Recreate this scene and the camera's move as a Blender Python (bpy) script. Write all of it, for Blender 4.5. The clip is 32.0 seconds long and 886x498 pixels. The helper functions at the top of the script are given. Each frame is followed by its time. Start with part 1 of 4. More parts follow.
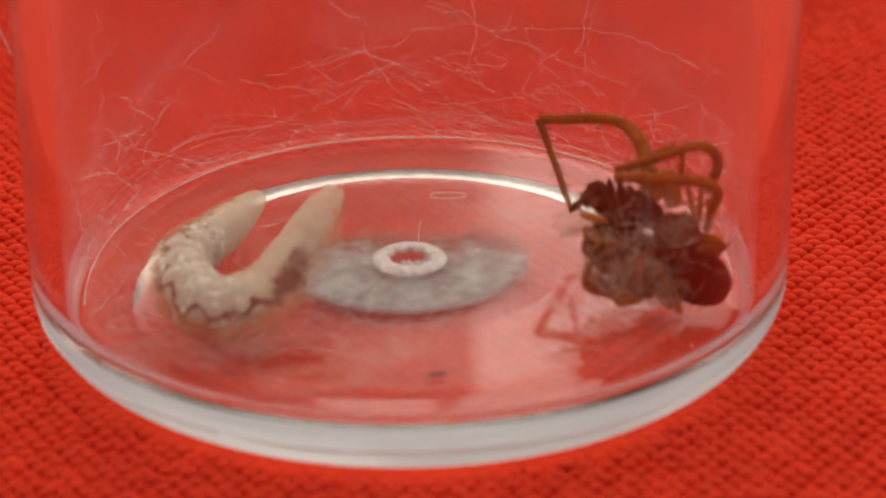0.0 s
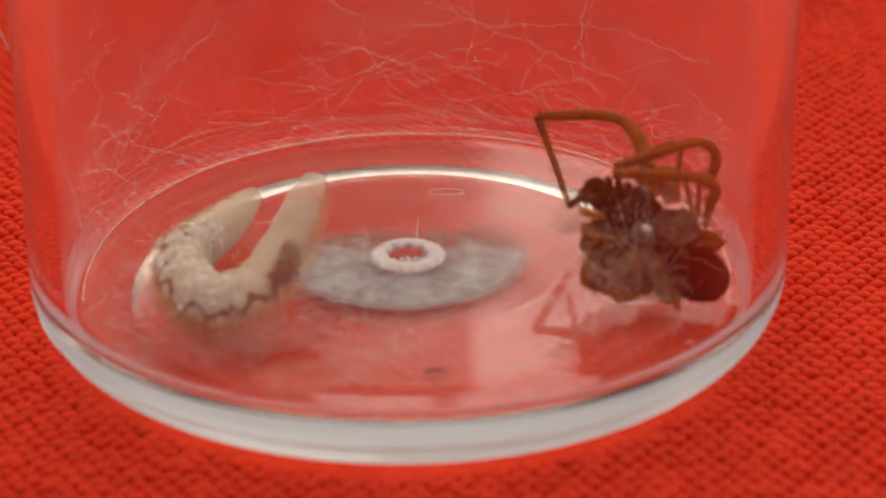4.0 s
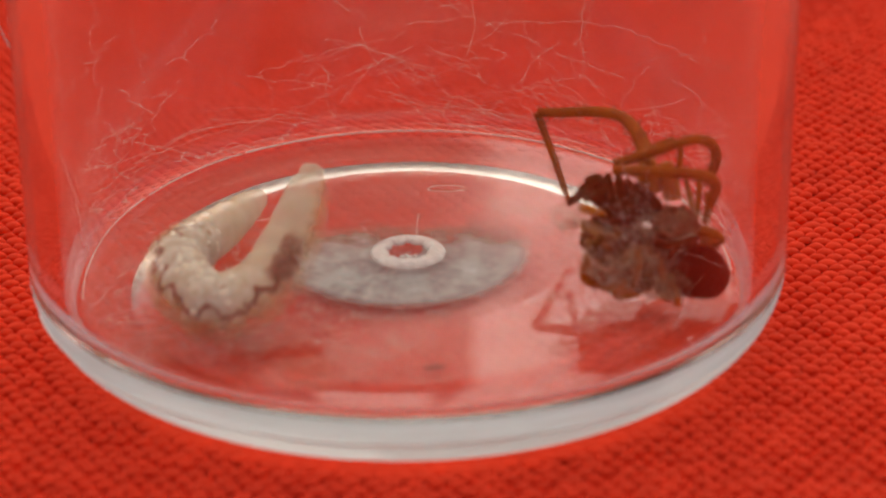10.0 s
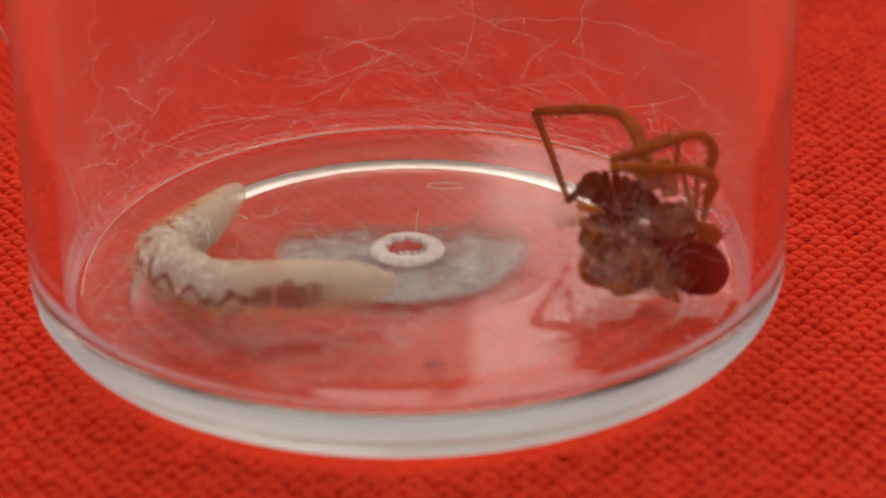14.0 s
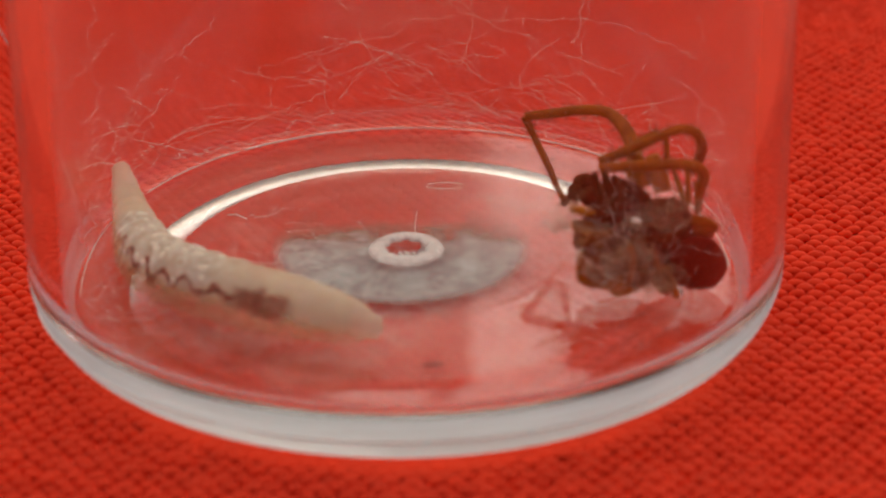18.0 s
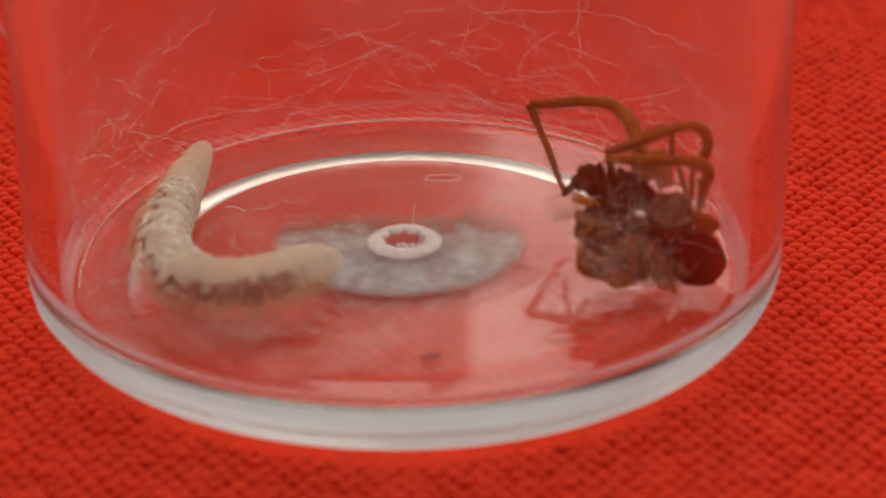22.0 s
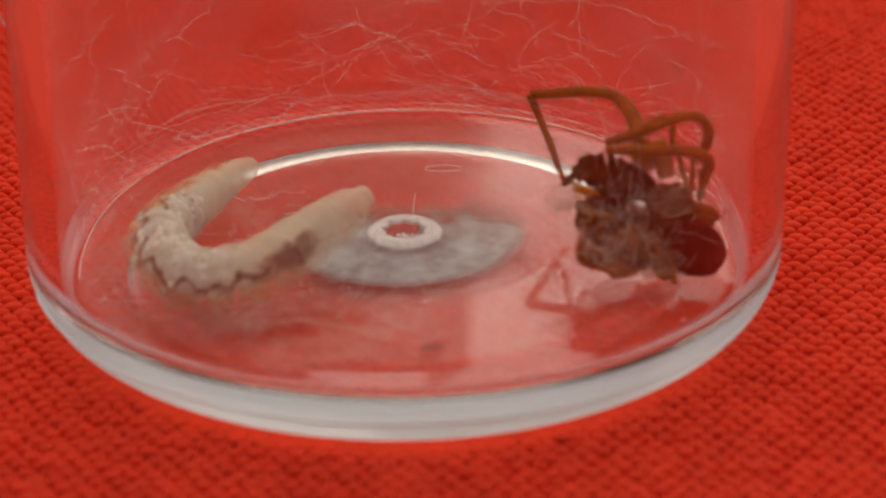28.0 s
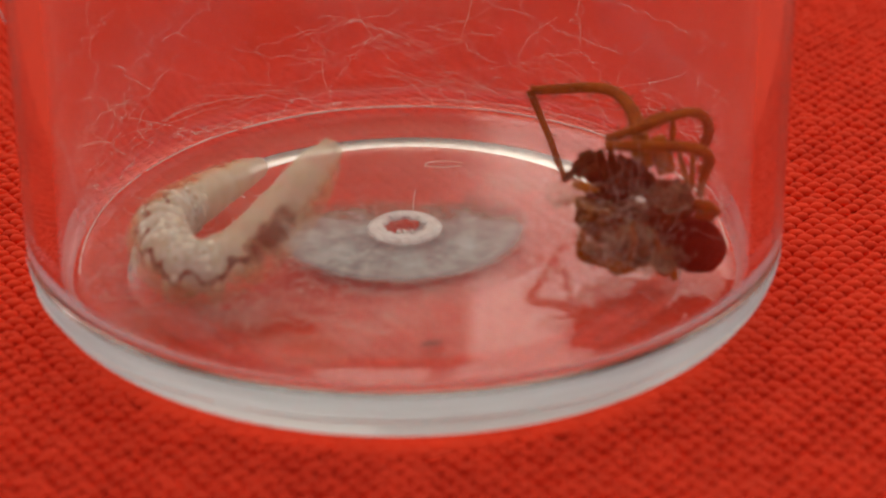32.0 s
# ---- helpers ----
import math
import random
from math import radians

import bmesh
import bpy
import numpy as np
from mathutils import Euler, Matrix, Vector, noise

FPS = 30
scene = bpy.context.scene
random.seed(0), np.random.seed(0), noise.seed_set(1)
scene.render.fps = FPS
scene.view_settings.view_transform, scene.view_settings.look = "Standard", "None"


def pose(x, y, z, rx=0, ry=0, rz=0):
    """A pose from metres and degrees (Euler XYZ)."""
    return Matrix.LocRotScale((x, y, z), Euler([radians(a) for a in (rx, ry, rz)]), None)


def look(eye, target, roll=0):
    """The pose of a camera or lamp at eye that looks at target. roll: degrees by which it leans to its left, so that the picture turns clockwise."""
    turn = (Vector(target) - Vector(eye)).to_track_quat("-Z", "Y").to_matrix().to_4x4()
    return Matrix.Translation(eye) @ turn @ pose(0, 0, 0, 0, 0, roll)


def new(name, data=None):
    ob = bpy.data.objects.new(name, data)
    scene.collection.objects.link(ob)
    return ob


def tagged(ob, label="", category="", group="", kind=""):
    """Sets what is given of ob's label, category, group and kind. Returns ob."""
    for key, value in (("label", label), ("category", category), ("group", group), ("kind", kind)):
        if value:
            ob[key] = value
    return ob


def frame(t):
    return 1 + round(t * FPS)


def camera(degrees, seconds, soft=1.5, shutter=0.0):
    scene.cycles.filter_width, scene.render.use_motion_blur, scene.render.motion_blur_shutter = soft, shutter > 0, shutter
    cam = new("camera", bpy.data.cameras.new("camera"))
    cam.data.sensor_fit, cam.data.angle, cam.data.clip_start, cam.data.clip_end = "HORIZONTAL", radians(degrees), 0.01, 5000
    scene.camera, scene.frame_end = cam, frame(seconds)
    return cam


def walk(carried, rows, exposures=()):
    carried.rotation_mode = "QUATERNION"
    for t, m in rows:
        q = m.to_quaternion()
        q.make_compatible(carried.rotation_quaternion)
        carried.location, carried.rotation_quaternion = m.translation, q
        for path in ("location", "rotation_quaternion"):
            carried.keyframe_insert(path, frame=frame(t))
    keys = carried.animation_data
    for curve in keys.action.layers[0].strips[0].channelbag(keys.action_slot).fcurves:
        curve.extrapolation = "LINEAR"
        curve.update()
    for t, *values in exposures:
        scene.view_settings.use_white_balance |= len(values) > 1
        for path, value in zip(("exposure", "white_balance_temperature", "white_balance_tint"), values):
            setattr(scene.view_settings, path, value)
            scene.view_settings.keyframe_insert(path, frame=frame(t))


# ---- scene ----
cam = camera(20.0, 32.0, soft=2.0)
cam.data.dof.use_dof = True
cam.data.dof.focus_distance = 0.0995
cam.data.dof.aperture_fstop = 68.0
MM = 0.001
EYE = (0.0, -85.135 * MM, 42.558 * MM)
# seconds, tilt of the lens from straight down, turn to the side
LOOKS = [
    (0.0, 65.118, -0.839),
    (0.5, 65.208, -0.855),
    (1.0, 65.054, -0.852),
    (1.5, 65.015, -0.880),
    (2.0, 64.937, -0.879),
    (2.5, 65.002, -0.880),
    (3.0, 65.130, -0.882),
    (3.5, 65.079, -0.881),
    (5.5, 65.002, -0.880),
    (6.0, 65.002, -0.880),
    (6.5, 65.001, -0.894),
    (7.0, 65.040, -0.881),
    (7.5, 64.911, -0.893),
    (8.0, 64.937, -0.879),
    (8.5, 64.912, -0.878),
    (9.0, 65.079, -0.881),
    (9.5, 65.118, -0.882),
    (10.0, 64.963, -0.879),
    (10.5, 64.963, -0.879),
    (11.0, 64.963, -0.879),
    (11.5, 64.911, -0.893),
    (12.0, 65.040, -0.895),
    (12.5, 65.014, -0.895),
    (13.0, 64.898, -0.893),
    (13.5, 65.001, -0.894),
    (14.0, 64.898, -0.893),
    (14.5, 64.937, -0.893),
    (16.5, 64.834, -0.892),
    (17.0, 64.872, -0.921),
    (17.5, 64.834, -0.920),
    (18.0, 64.898, -0.921),
    (18.5, 64.937, -0.922),
    (19.0, 64.782, -0.920),
    (19.5, 64.795, -0.920),
    (20.0, 64.666, -0.932),
    (20.5, 64.679, -0.932),
    (21.0, 64.718, -0.933),
    (21.5, 64.679, -0.961),
    (22.0, 64.717, -0.962),
    (22.5, 64.563, -0.959),
    (23.0, 64.537, -0.959),
    (23.5, 64.666, -0.961),
    (24.0, 64.704, -0.962),
    (24.5, 64.679, -0.961),
    (25.0, 64.498, -0.958),
    (25.5, 64.447, -0.957),
    (27.5, 64.627, -0.960),
    (28.0, 64.498, -0.958),
    (28.5, 64.485, -0.958),
    (29.0, 64.421, -0.957),
    (29.5, 64.588, -0.960),
    (30.0, 64.563, -0.959),
    (30.5, 64.447, -0.957),
    (31.0, 64.447, -0.957),
    (31.5, 64.382, -0.956),
    (32.0, 64.408, -0.957),
]
walk(cam, [(t, pose(*EYE, tilt, 0, turn) @ pose(0, 0, 0, 0, 0, -0.51)) for t, tilt, turn in LOOKS], [(0.0, -0.12, 8900, 10), (13.2, -0.13, 8900, 10), (14.0, -0.22, 8900, 10), (17.5, -0.24, 8900, 10), (24.0, -0.28, 8900, 10), (32.0, -0.31, 8900, 10)])

# ---- world and light ----
world = bpy.data.worlds.new("sky")
scene.world = world
world.use_nodes = True
wn = world.node_tree
sky = wn.nodes.new("ShaderNodeTexSky")
sky.sky_type = "NISHITA"
sky.sun_disc = False
sky.sun_elevation = radians(58)
sky.sun_rotation = radians(0)
sky.altitude, sky.air_density, sky.dust_density, sky.ozone_density = 0, 1.0, 1.5, 1.0
wn.links.new(sky.outputs[0], wn.nodes["Background"].inputs[0])
wn.nodes["Background"].inputs[1].default_value = 0.15
sun_data = bpy.data.lights.new("veiled_sun", "SUN")
sun_data.energy, sun_data.angle, sun_data.color = 1.7, radians(100), (1.0, 0.96, 0.92)
sun = new("veiled_sun", sun_data)
sun.matrix_world = look((0.0, 1.0, 1.6), (0, 0, 0))


# ---- materials ----
def material(name):
    m = bpy.data.materials.new(name)
    m.use_nodes = True
    return m, m.node_tree, m.node_tree.nodes["Principled BSDF"]


def mixed(tree, fac, a, b):
    mix = tree.nodes.new("ShaderNodeMix")
    mix.data_type = "RGBA"
    mix.inputs[6].default_value = (*a, 1)
    mix.inputs[7].default_value = (*b, 1)
    tree.links.new(fac, mix.inputs[0])
    return mix.outputs[2]


def noise_of(tree, scale, detail=3.0, rough=0.6, coords=None, low=0.3, high=0.7):
    n = tree.nodes.new("ShaderNodeTexNoise")
    n.inputs["Scale"].default_value, n.inputs["Detail"].default_value, n.inputs["Roughness"].default_value = scale, detail, rough
    c = coords or tree.nodes.new("ShaderNodeTexCoord").outputs["Object"]
    tree.links.new(c, n.inputs["Vector"])
    r = tree.nodes.new("ShaderNodeMapRange")
    r.inputs[1].default_value, r.inputs[2].default_value = low, high
    tree.links.new(n.outputs[0], r.inputs[0])
    return r.outputs[0]


def bumped(tree, shader, height, strength, distance):
    b = tree.nodes.new("ShaderNodeBump")
    b.inputs["Strength"].default_value, b.inputs["Distance"].default_value = strength, distance
    tree.links.new(height, b.inputs["Height"])
    tree.links.new(b.outputs[0], shader.inputs["Normal"])


def plain(name, a, b, scale, rough=0.6, bump=0.0, depth=0.0001, sub=0.0, low=0.3, high=0.7, detail=3.0, gloss=0.5):
    """Two tones of one surface mixed by grain, with a fine relief; sub lets light soak in."""
    m, tree, shader = material(name)
    f = noise_of(tree, scale, detail, low=low, high=high)
    tree.links.new(mixed(tree, f, a, b), shader.inputs["Base Color"])
    shader.inputs["Roughness"].default_value = rough
    shader.inputs["Specular IOR Level"].default_value = gloss
    if bump:
        bumped(tree, shader, noise_of(tree, scale * 2.3), bump, depth)
    if sub:
        shader.inputs["Subsurface Weight"].default_value = sub
        shader.inputs["Subsurface Radius"].default_value = (1.0, 0.6, 0.35)
        shader.inputs["Subsurface Scale"].default_value = 0.0006
    return m


def see_through(m, least, most, scale):
    """Patchy opacity between least and most."""
    tree = m.node_tree
    r = tree.nodes.new("ShaderNodeMapRange")
    r.inputs[3].default_value, r.inputs[4].default_value = least, most
    tree.links.new(noise_of(tree, scale, 4.0), r.inputs[0])
    tree.links.new(r.outputs[0], tree.nodes["Principled BSDF"].inputs["Alpha"])


def larva_skin(name):
    """Soft skin with fat granules, the wavy gut and the brown crop showing through it. The mesh carries the way along the
    body (mm from the tail's tip) as "along"; in the ring's own space z runs towards the belly, whose margin is clear amber."""
    m, tree, shader = material(name)
    coords = tree.nodes.new("ShaderNodeTexCoord").outputs["Object"]
    along = tree.nodes.new("ShaderNodeAttribute")
    along.attribute_name = "along"
    along = along.outputs["Fac"]

    def ranged(value, a, b, c=0.0, d=1.0):
        r = tree.nodes.new("ShaderNodeMapRange")
        r.interpolation_type = "SMOOTHSTEP"
        for k, v in ((1, a), (2, b), (3, c), (4, d)):
            r.inputs[k].default_value = v
        tree.links.new(value, r.inputs[0])
        return r.outputs[0]

    def maths(kind, a, b=0.0):
        n = tree.nodes.new("ShaderNodeMath")
        n.operation = kind
        for k, v in ((0, a), (1, b)):
            if isinstance(v, (int, float)):
                n.inputs[k].default_value = v
            else:
                tree.links.new(v, n.inputs[k])
        return n.outputs[0]

    def layered(fac, a, b):
        n = tree.nodes.new("ShaderNodeMix")
        n.data_type = "RGBA"
        for k, v in ((0, fac), (6, a), (7, b)):
            if isinstance(v, tuple):
                n.inputs[k].default_value = (*v, 1)
            elif isinstance(v, float):
                n.inputs[k].default_value = v
            else:
                tree.links.new(v, n.inputs[k])
        return n.outputs[2]

    split = tree.nodes.new("ShaderNodeSeparateXYZ")
    tree.links.new(coords, split.inputs[0])
    y, z = maths("MULTIPLY", split.outputs[1], 1000.0), maths("MULTIPLY", split.outputs[2], 1000.0)
    body = tree.nodes.new("ShaderNodeCombineXYZ")
    for k, v in ((0, along), (1, y), (2, z)):
        tree.links.new(v, body.inputs[k])
    body = body.outputs[0]
    cells = tree.nodes.new("ShaderNodeTexVoronoi")
    cells.feature = "F1"
    cells.inputs["Scale"].default_value = 3.0
    tree.links.new(body, cells.inputs["Vector"])
    fat = mixed(tree, ranged(cells.outputs["Distance"], 0.2, 0.75), (0.72, 0.68, 0.60), (0.50, 0.45, 0.37))
    blot = mixed(tree, noise_of(tree, 2.0, 4.0, coords=body, low=0.38, high=0.60), (0.76, 0.72, 0.64), (0.40, 0.35, 0.27))
    wisp = maths("MULTIPLY", maths("SUBTRACT", noise_of(tree, 1.3, coords=body), 0.5), 0.5)
    fatty = maths("MULTIPLY", ranged(along, 3.4, 6.2), ranged(along, 14.2, 12.0))
    fatty = maths("MULTIPLY", fatty, maths("MULTIPLY", ranged(noise_of(tree, 0.7, coords=body), 0.0, 0.8, 0.7, 1.0), ranged(maths("ADD", z, wisp), 0.6, 0.1)))
    pale = mixed(tree, noise_of(tree, 1.6, 3.0, coords=body), (0.70, 0.62, 0.49), (0.61, 0.52, 0.39))
    skin = layered(fatty, pale, layered(0.5, fat, blot))
    specks = tree.nodes.new("ShaderNodeTexVoronoi")
    specks.feature = "F1"
    specks.inputs["Scale"].default_value = 1.7
    tree.links.new(body, specks.inputs["Vector"])
    fleck = maths("MULTIPLY", ranged(maths("ADD", specks.outputs["Distance"], maths("MULTIPLY", wisp, 0.5)), 0.20, 0.10), fatty)
    skin = layered(maths("MULTIPLY", fleck, 0.75), skin, (0.20, 0.11, 0.06))
    margin = ranged(maths("ADD", z, wisp), 0.22, 0.80)
    skin = layered(margin, skin, (0.70, 0.47, 0.23))
    wave = maths("MULTIPLY", maths("SINE", maths("MULTIPLY", along, 2 * math.pi / 1.1)), 0.17)
    wander = maths("MULTIPLY", maths("SUBTRACT", noise_of(tree, 1.6, coords=body), 0.5), 0.32)
    off = maths("ABSOLUTE", maths("SUBTRACT", maths("SUBTRACT", z, maths("ADD", wave, wander)), 0.18))
    gut = ranged(off, 0.21, 0.06)
    gut = maths("MULTIPLY", gut, maths("MULTIPLY", ranged(along, 5.0, 7.0), ranged(along, 14.8, 14.0)))
    gut = maths("MULTIPLY", gut, ranged(noise_of(tree, 1.3, coords=body), 0.05, 0.6, 0.5, 1.0))
    far_off = maths("ABSOLUTE", maths("SUBTRACT", maths("ADD", z, maths("MULTIPLY", wisp, 0.8)), 0.15))
    crop = maths("MULTIPLY", ranged(far_off, 0.56, 0.24), maths("MULTIPLY", ranged(along, 13.2, 14.0), ranged(along, 16.4, 15.4)))
    crop = maths("MULTIPLY", crop, ranged(noise_of(tree, 1.2, coords=body), 0.0, 0.5, 0.6, 1.0))
    dark = maths("MULTIPLY", maths("MAXIMUM", gut, crop), ranged(y, 0.0, 0.4))
    tree.links.new(layered(dark, skin, (0.17, 0.045, 0.020)), shader.inputs["Base Color"])
    shader.inputs["Roughness"].default_value = 0.6
    shader.inputs["Specular IOR Level"].default_value = 0.3
    shader.inputs["Subsurface Weight"].default_value = 0.7
    shader.inputs["Subsurface Radius"].default_value = (1.0, 0.75, 0.5)
    shader.inputs["Subsurface Scale"].default_value = 0.0007
    clarity = maths("MULTIPLY", ranged(margin, 0.0, 1.0, 1.0, 0.26), ranged(fatty, 0.0, 1.0, 0.45, 0.64))
    tree.links.new(clarity, shader.inputs["Alpha"])
    bumped(tree, shader, maths("ADD", cells.outputs["Distance"], noise_of(tree, 4.0, coords=body)), 0.10, 0.00005)
    return m


def clear(name, ior, rough, tint=(1, 1, 1), dirt=0.0, patchy=0.38):
    """Clear moulded plastic; dirt is the thin scattering film of silk and scuffs on it."""
    m, tree, shader = material(name)
    shader.inputs["Base Color"].default_value = (*tint, 1)
    shader.inputs["Transmission Weight"].default_value = 1
    shader.inputs["IOR"].default_value = ior
    shader.inputs["Roughness"].default_value = rough
    if dirt:
        film = tree.nodes.new("ShaderNodeBsdfDiffuse")
        film.inputs[0].default_value = (0.80, 0.82, 0.86, 1)
        mix = tree.nodes.new("ShaderNodeMixShader")
        f = noise_of(tree, 260, 5.0, 0.65, low=patchy, high=0.8 if patchy else 0.6)
        mul = tree.nodes.new("ShaderNodeMath")
        mul.operation = "MULTIPLY"
        mul.inputs[1].default_value = dirt
        tree.links.new(f, mul.inputs[0])
        tree.links.new(mul.outputs[0], mix.inputs[0])
        tree.links.new(shader.outputs[0], mix.inputs[1])
        tree.links.new(film.outputs[0], mix.inputs[2])
        tree.links.new(mix.outputs[0], tree.nodes["Material Output"].inputs[0])
    return m


def bright_painted(name, ior, rough, most):
    """Clear plastic with a pale film painted on one side of the foot for refracted sky: it scatters light back and lets
    it through.
    """
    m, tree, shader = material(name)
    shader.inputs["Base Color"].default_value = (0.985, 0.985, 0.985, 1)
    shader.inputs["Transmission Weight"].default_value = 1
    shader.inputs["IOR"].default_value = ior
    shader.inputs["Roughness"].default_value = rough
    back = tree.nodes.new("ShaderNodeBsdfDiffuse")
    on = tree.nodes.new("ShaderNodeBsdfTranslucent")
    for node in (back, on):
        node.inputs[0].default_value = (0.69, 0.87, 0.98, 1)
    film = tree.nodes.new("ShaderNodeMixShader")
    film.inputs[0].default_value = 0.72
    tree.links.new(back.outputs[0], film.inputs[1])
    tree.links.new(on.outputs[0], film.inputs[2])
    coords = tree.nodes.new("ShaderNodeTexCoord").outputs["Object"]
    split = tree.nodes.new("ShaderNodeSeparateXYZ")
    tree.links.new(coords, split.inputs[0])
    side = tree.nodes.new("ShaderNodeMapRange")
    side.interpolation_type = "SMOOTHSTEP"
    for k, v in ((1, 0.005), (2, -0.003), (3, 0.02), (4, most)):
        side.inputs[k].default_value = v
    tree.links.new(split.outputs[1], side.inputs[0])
    film_share = tree.nodes.new("ShaderNodeMath")
    film_share.operation = "MULTIPLY"
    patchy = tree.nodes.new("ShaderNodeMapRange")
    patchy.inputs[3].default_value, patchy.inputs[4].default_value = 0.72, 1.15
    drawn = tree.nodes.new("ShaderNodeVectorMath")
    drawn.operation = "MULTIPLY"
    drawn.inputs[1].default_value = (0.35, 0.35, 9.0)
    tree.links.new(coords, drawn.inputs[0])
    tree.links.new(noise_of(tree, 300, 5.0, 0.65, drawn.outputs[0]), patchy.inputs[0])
    tree.links.new(side.outputs[0], film_share.inputs[0])
    tree.links.new(patchy.outputs[0], film_share.inputs[1])
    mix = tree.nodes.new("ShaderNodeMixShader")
    tree.links.new(film_share.outputs[0], mix.inputs[0])
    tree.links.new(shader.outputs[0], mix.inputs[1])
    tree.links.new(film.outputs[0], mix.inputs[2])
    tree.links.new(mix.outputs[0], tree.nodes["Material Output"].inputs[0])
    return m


def frosted_patch_material(name):
    """Whitish frosting streaked outwards from the moulding ring, olive towards one side, where its thinning stands in
    for the floor's reflection.
    """
    m, tree, shader = material(name)
    coords = tree.nodes.new("ShaderNodeTexCoord").outputs["Object"]
    split = tree.nodes.new("ShaderNodeSeparateXYZ")
    tree.links.new(coords, split.inputs[0])

    def ranged(value, a, b, c=0.0, d=1.0):
        r = tree.nodes.new("ShaderNodeMapRange")
        r.interpolation_type = "SMOOTHSTEP"
        for k, v in ((1, a), (2, b), (3, c), (4, d)):
            r.inputs[k].default_value = v
        tree.links.new(value, r.inputs[0])
        return r.outputs[0]

    def maths(kind, a, b):
        n = tree.nodes.new("ShaderNodeMath")
        n.operation = kind
        for k, v in ((0, a), (1, b)):
            if isinstance(v, (int, float)):
                n.inputs[k].default_value = v
            else:
                tree.links.new(v, n.inputs[k])
        return n.outputs[0]

    angle = maths("ARCTAN2", split.outputs[0], split.outputs[1])
    ray = tree.nodes.new("ShaderNodeCombineXYZ")
    tree.links.new(maths("SINE", angle, 0.0), ray.inputs[0])
    tree.links.new(maths("COSINE", angle, 0.0), ray.inputs[1])
    streak = noise_of(tree, 7.0, 5.0, 0.7, ray.outputs[0], 0.3, 0.7)
    grain = noise_of(tree, 700.0, 5.0, 0.7, coords, 0.3, 0.7)
    y = maths("ADD", split.outputs[1], maths("MULTIPLY", maths("SUBTRACT", noise_of(tree, 500.0, 4.0, 0.6, coords), 0.5), 0.0016))
    pale = mixed(tree, maths("ADD", maths("MULTIPLY", streak, 0.55), maths("MULTIPLY", grain, 0.45)), (0.25, 0.32, 0.35), (0.66, 0.80, 0.86))
    olive = mixed(tree, grain, (0.07, 0.075, 0.055), (0.28, 0.28, 0.24))
    far = ranged(y, -0.0004, 0.0010)
    layer = tree.nodes.new("ShaderNodeMix")
    layer.data_type = "RGBA"
    tree.links.new(far, layer.inputs[0])
    tree.links.new(pale, layer.inputs[6])
    tree.links.new(olive, layer.inputs[7])
    tree.links.new(layer.outputs[2], shader.inputs["Base Color"])
    shader.inputs["Roughness"].default_value = 0.5
    # opacity drops on the far side in place of the floor's mirror reflection
    gone = maths("MULTIPLY", ranged(y, 0.0002, 0.0030, 1.0, 0.0), ranged(grain, 0.0, 1.0, 0.6, 1.0))
    span = maths("SQRT", maths("ADD", maths("MULTIPLY", split.outputs[0], split.outputs[0]), maths("MULTIPLY", split.outputs[1], split.outputs[1])), 0.0)
    edge = maths("ADD", span, maths("MULTIPLY", maths("SUBTRACT", grain, 0.5), 0.0004))
    gone = maths("MULTIPLY", gone, ranged(edge, 0.0042, 0.0049, 1.0, 0.3))
    tree.links.new(maths("MULTIPLY", gone, 0.92), shader.inputs["Alpha"])
    return m


def cloth_material(name, scale):
    m, tree, shader = material(name)
    geo = tree.nodes.new("ShaderNodeNewGeometry")
    big = noise_of(tree, 160.0)
    base = mixed(tree, big, (0.80, 0.036, 0.013), (0.90, 0.047, 0.017))
    own = tree.nodes.new("ShaderNodeMix")
    own.data_type = "RGBA"
    own.blend_type = "MULTIPLY"
    own.inputs[0].default_value = 0.10
    tree.links.new(base, own.inputs[6])
    ramp = tree.nodes.new("ShaderNodeCombineColor")
    for k in range(3):
        tree.links.new(geo.outputs["Random Per Island"], ramp.inputs[k])
    tree.links.new(ramp.outputs[0], own.inputs[7])
    tree.links.new(own.outputs[2], shader.inputs["Base Color"])
    shader.inputs["Roughness"].default_value = 0.85
    shader.inputs["Sheen Weight"].default_value = 0.15
    shader.inputs["Specular IOR Level"].default_value = 0.2
    shader.inputs["Sheen Roughness"].default_value = 0.4
    shader.inputs["Sheen Tint"].default_value = (1.0, 0.35, 0.25, 1)
    bumped(tree, shader, noise_of(tree, scale, 4.0), 0.4, 0.00005)
    return m


CLOTH = cloth_material("red_knit_yarn", 5000.0)
PLASTIC = clear("clear_polystyrene", 1.55, 0.0, (0.985, 0.985, 0.985), 0.006)
BEVELPLASTIC = clear("polished_foot_bevel", 1.55, 0.18, (0.985, 0.985, 0.985))
HAZEWALL = clear("silk_hazed_polystyrene", 1.55, 0.14, (0.985, 0.985, 0.985), 0.015, 0.2)
# pale bluish film painted in for the sky that the foot would refract
FOOTPLASTIC = bright_painted("bright_painted_foot_plastic", 1.55, 0.15, 0.82)
# finely ground; its grey tint stands in for the vial's missing shade below
MATTPLASTIC = clear("shade_tinted_ground_polystyrene", 1.55, 0.13, (0.80, 0.79, 0.79))
FROST = frosted_patch_material("frosted_plastic")
PALEFROST = plain("whitish_moulded_plastic", (0.86, 0.86, 0.86), (0.66, 0.62, 0.62), 1100.0, 0.16, 0.6, 0.0002)
see_through(PALEFROST, 0.7, 1.0, 1400.0)
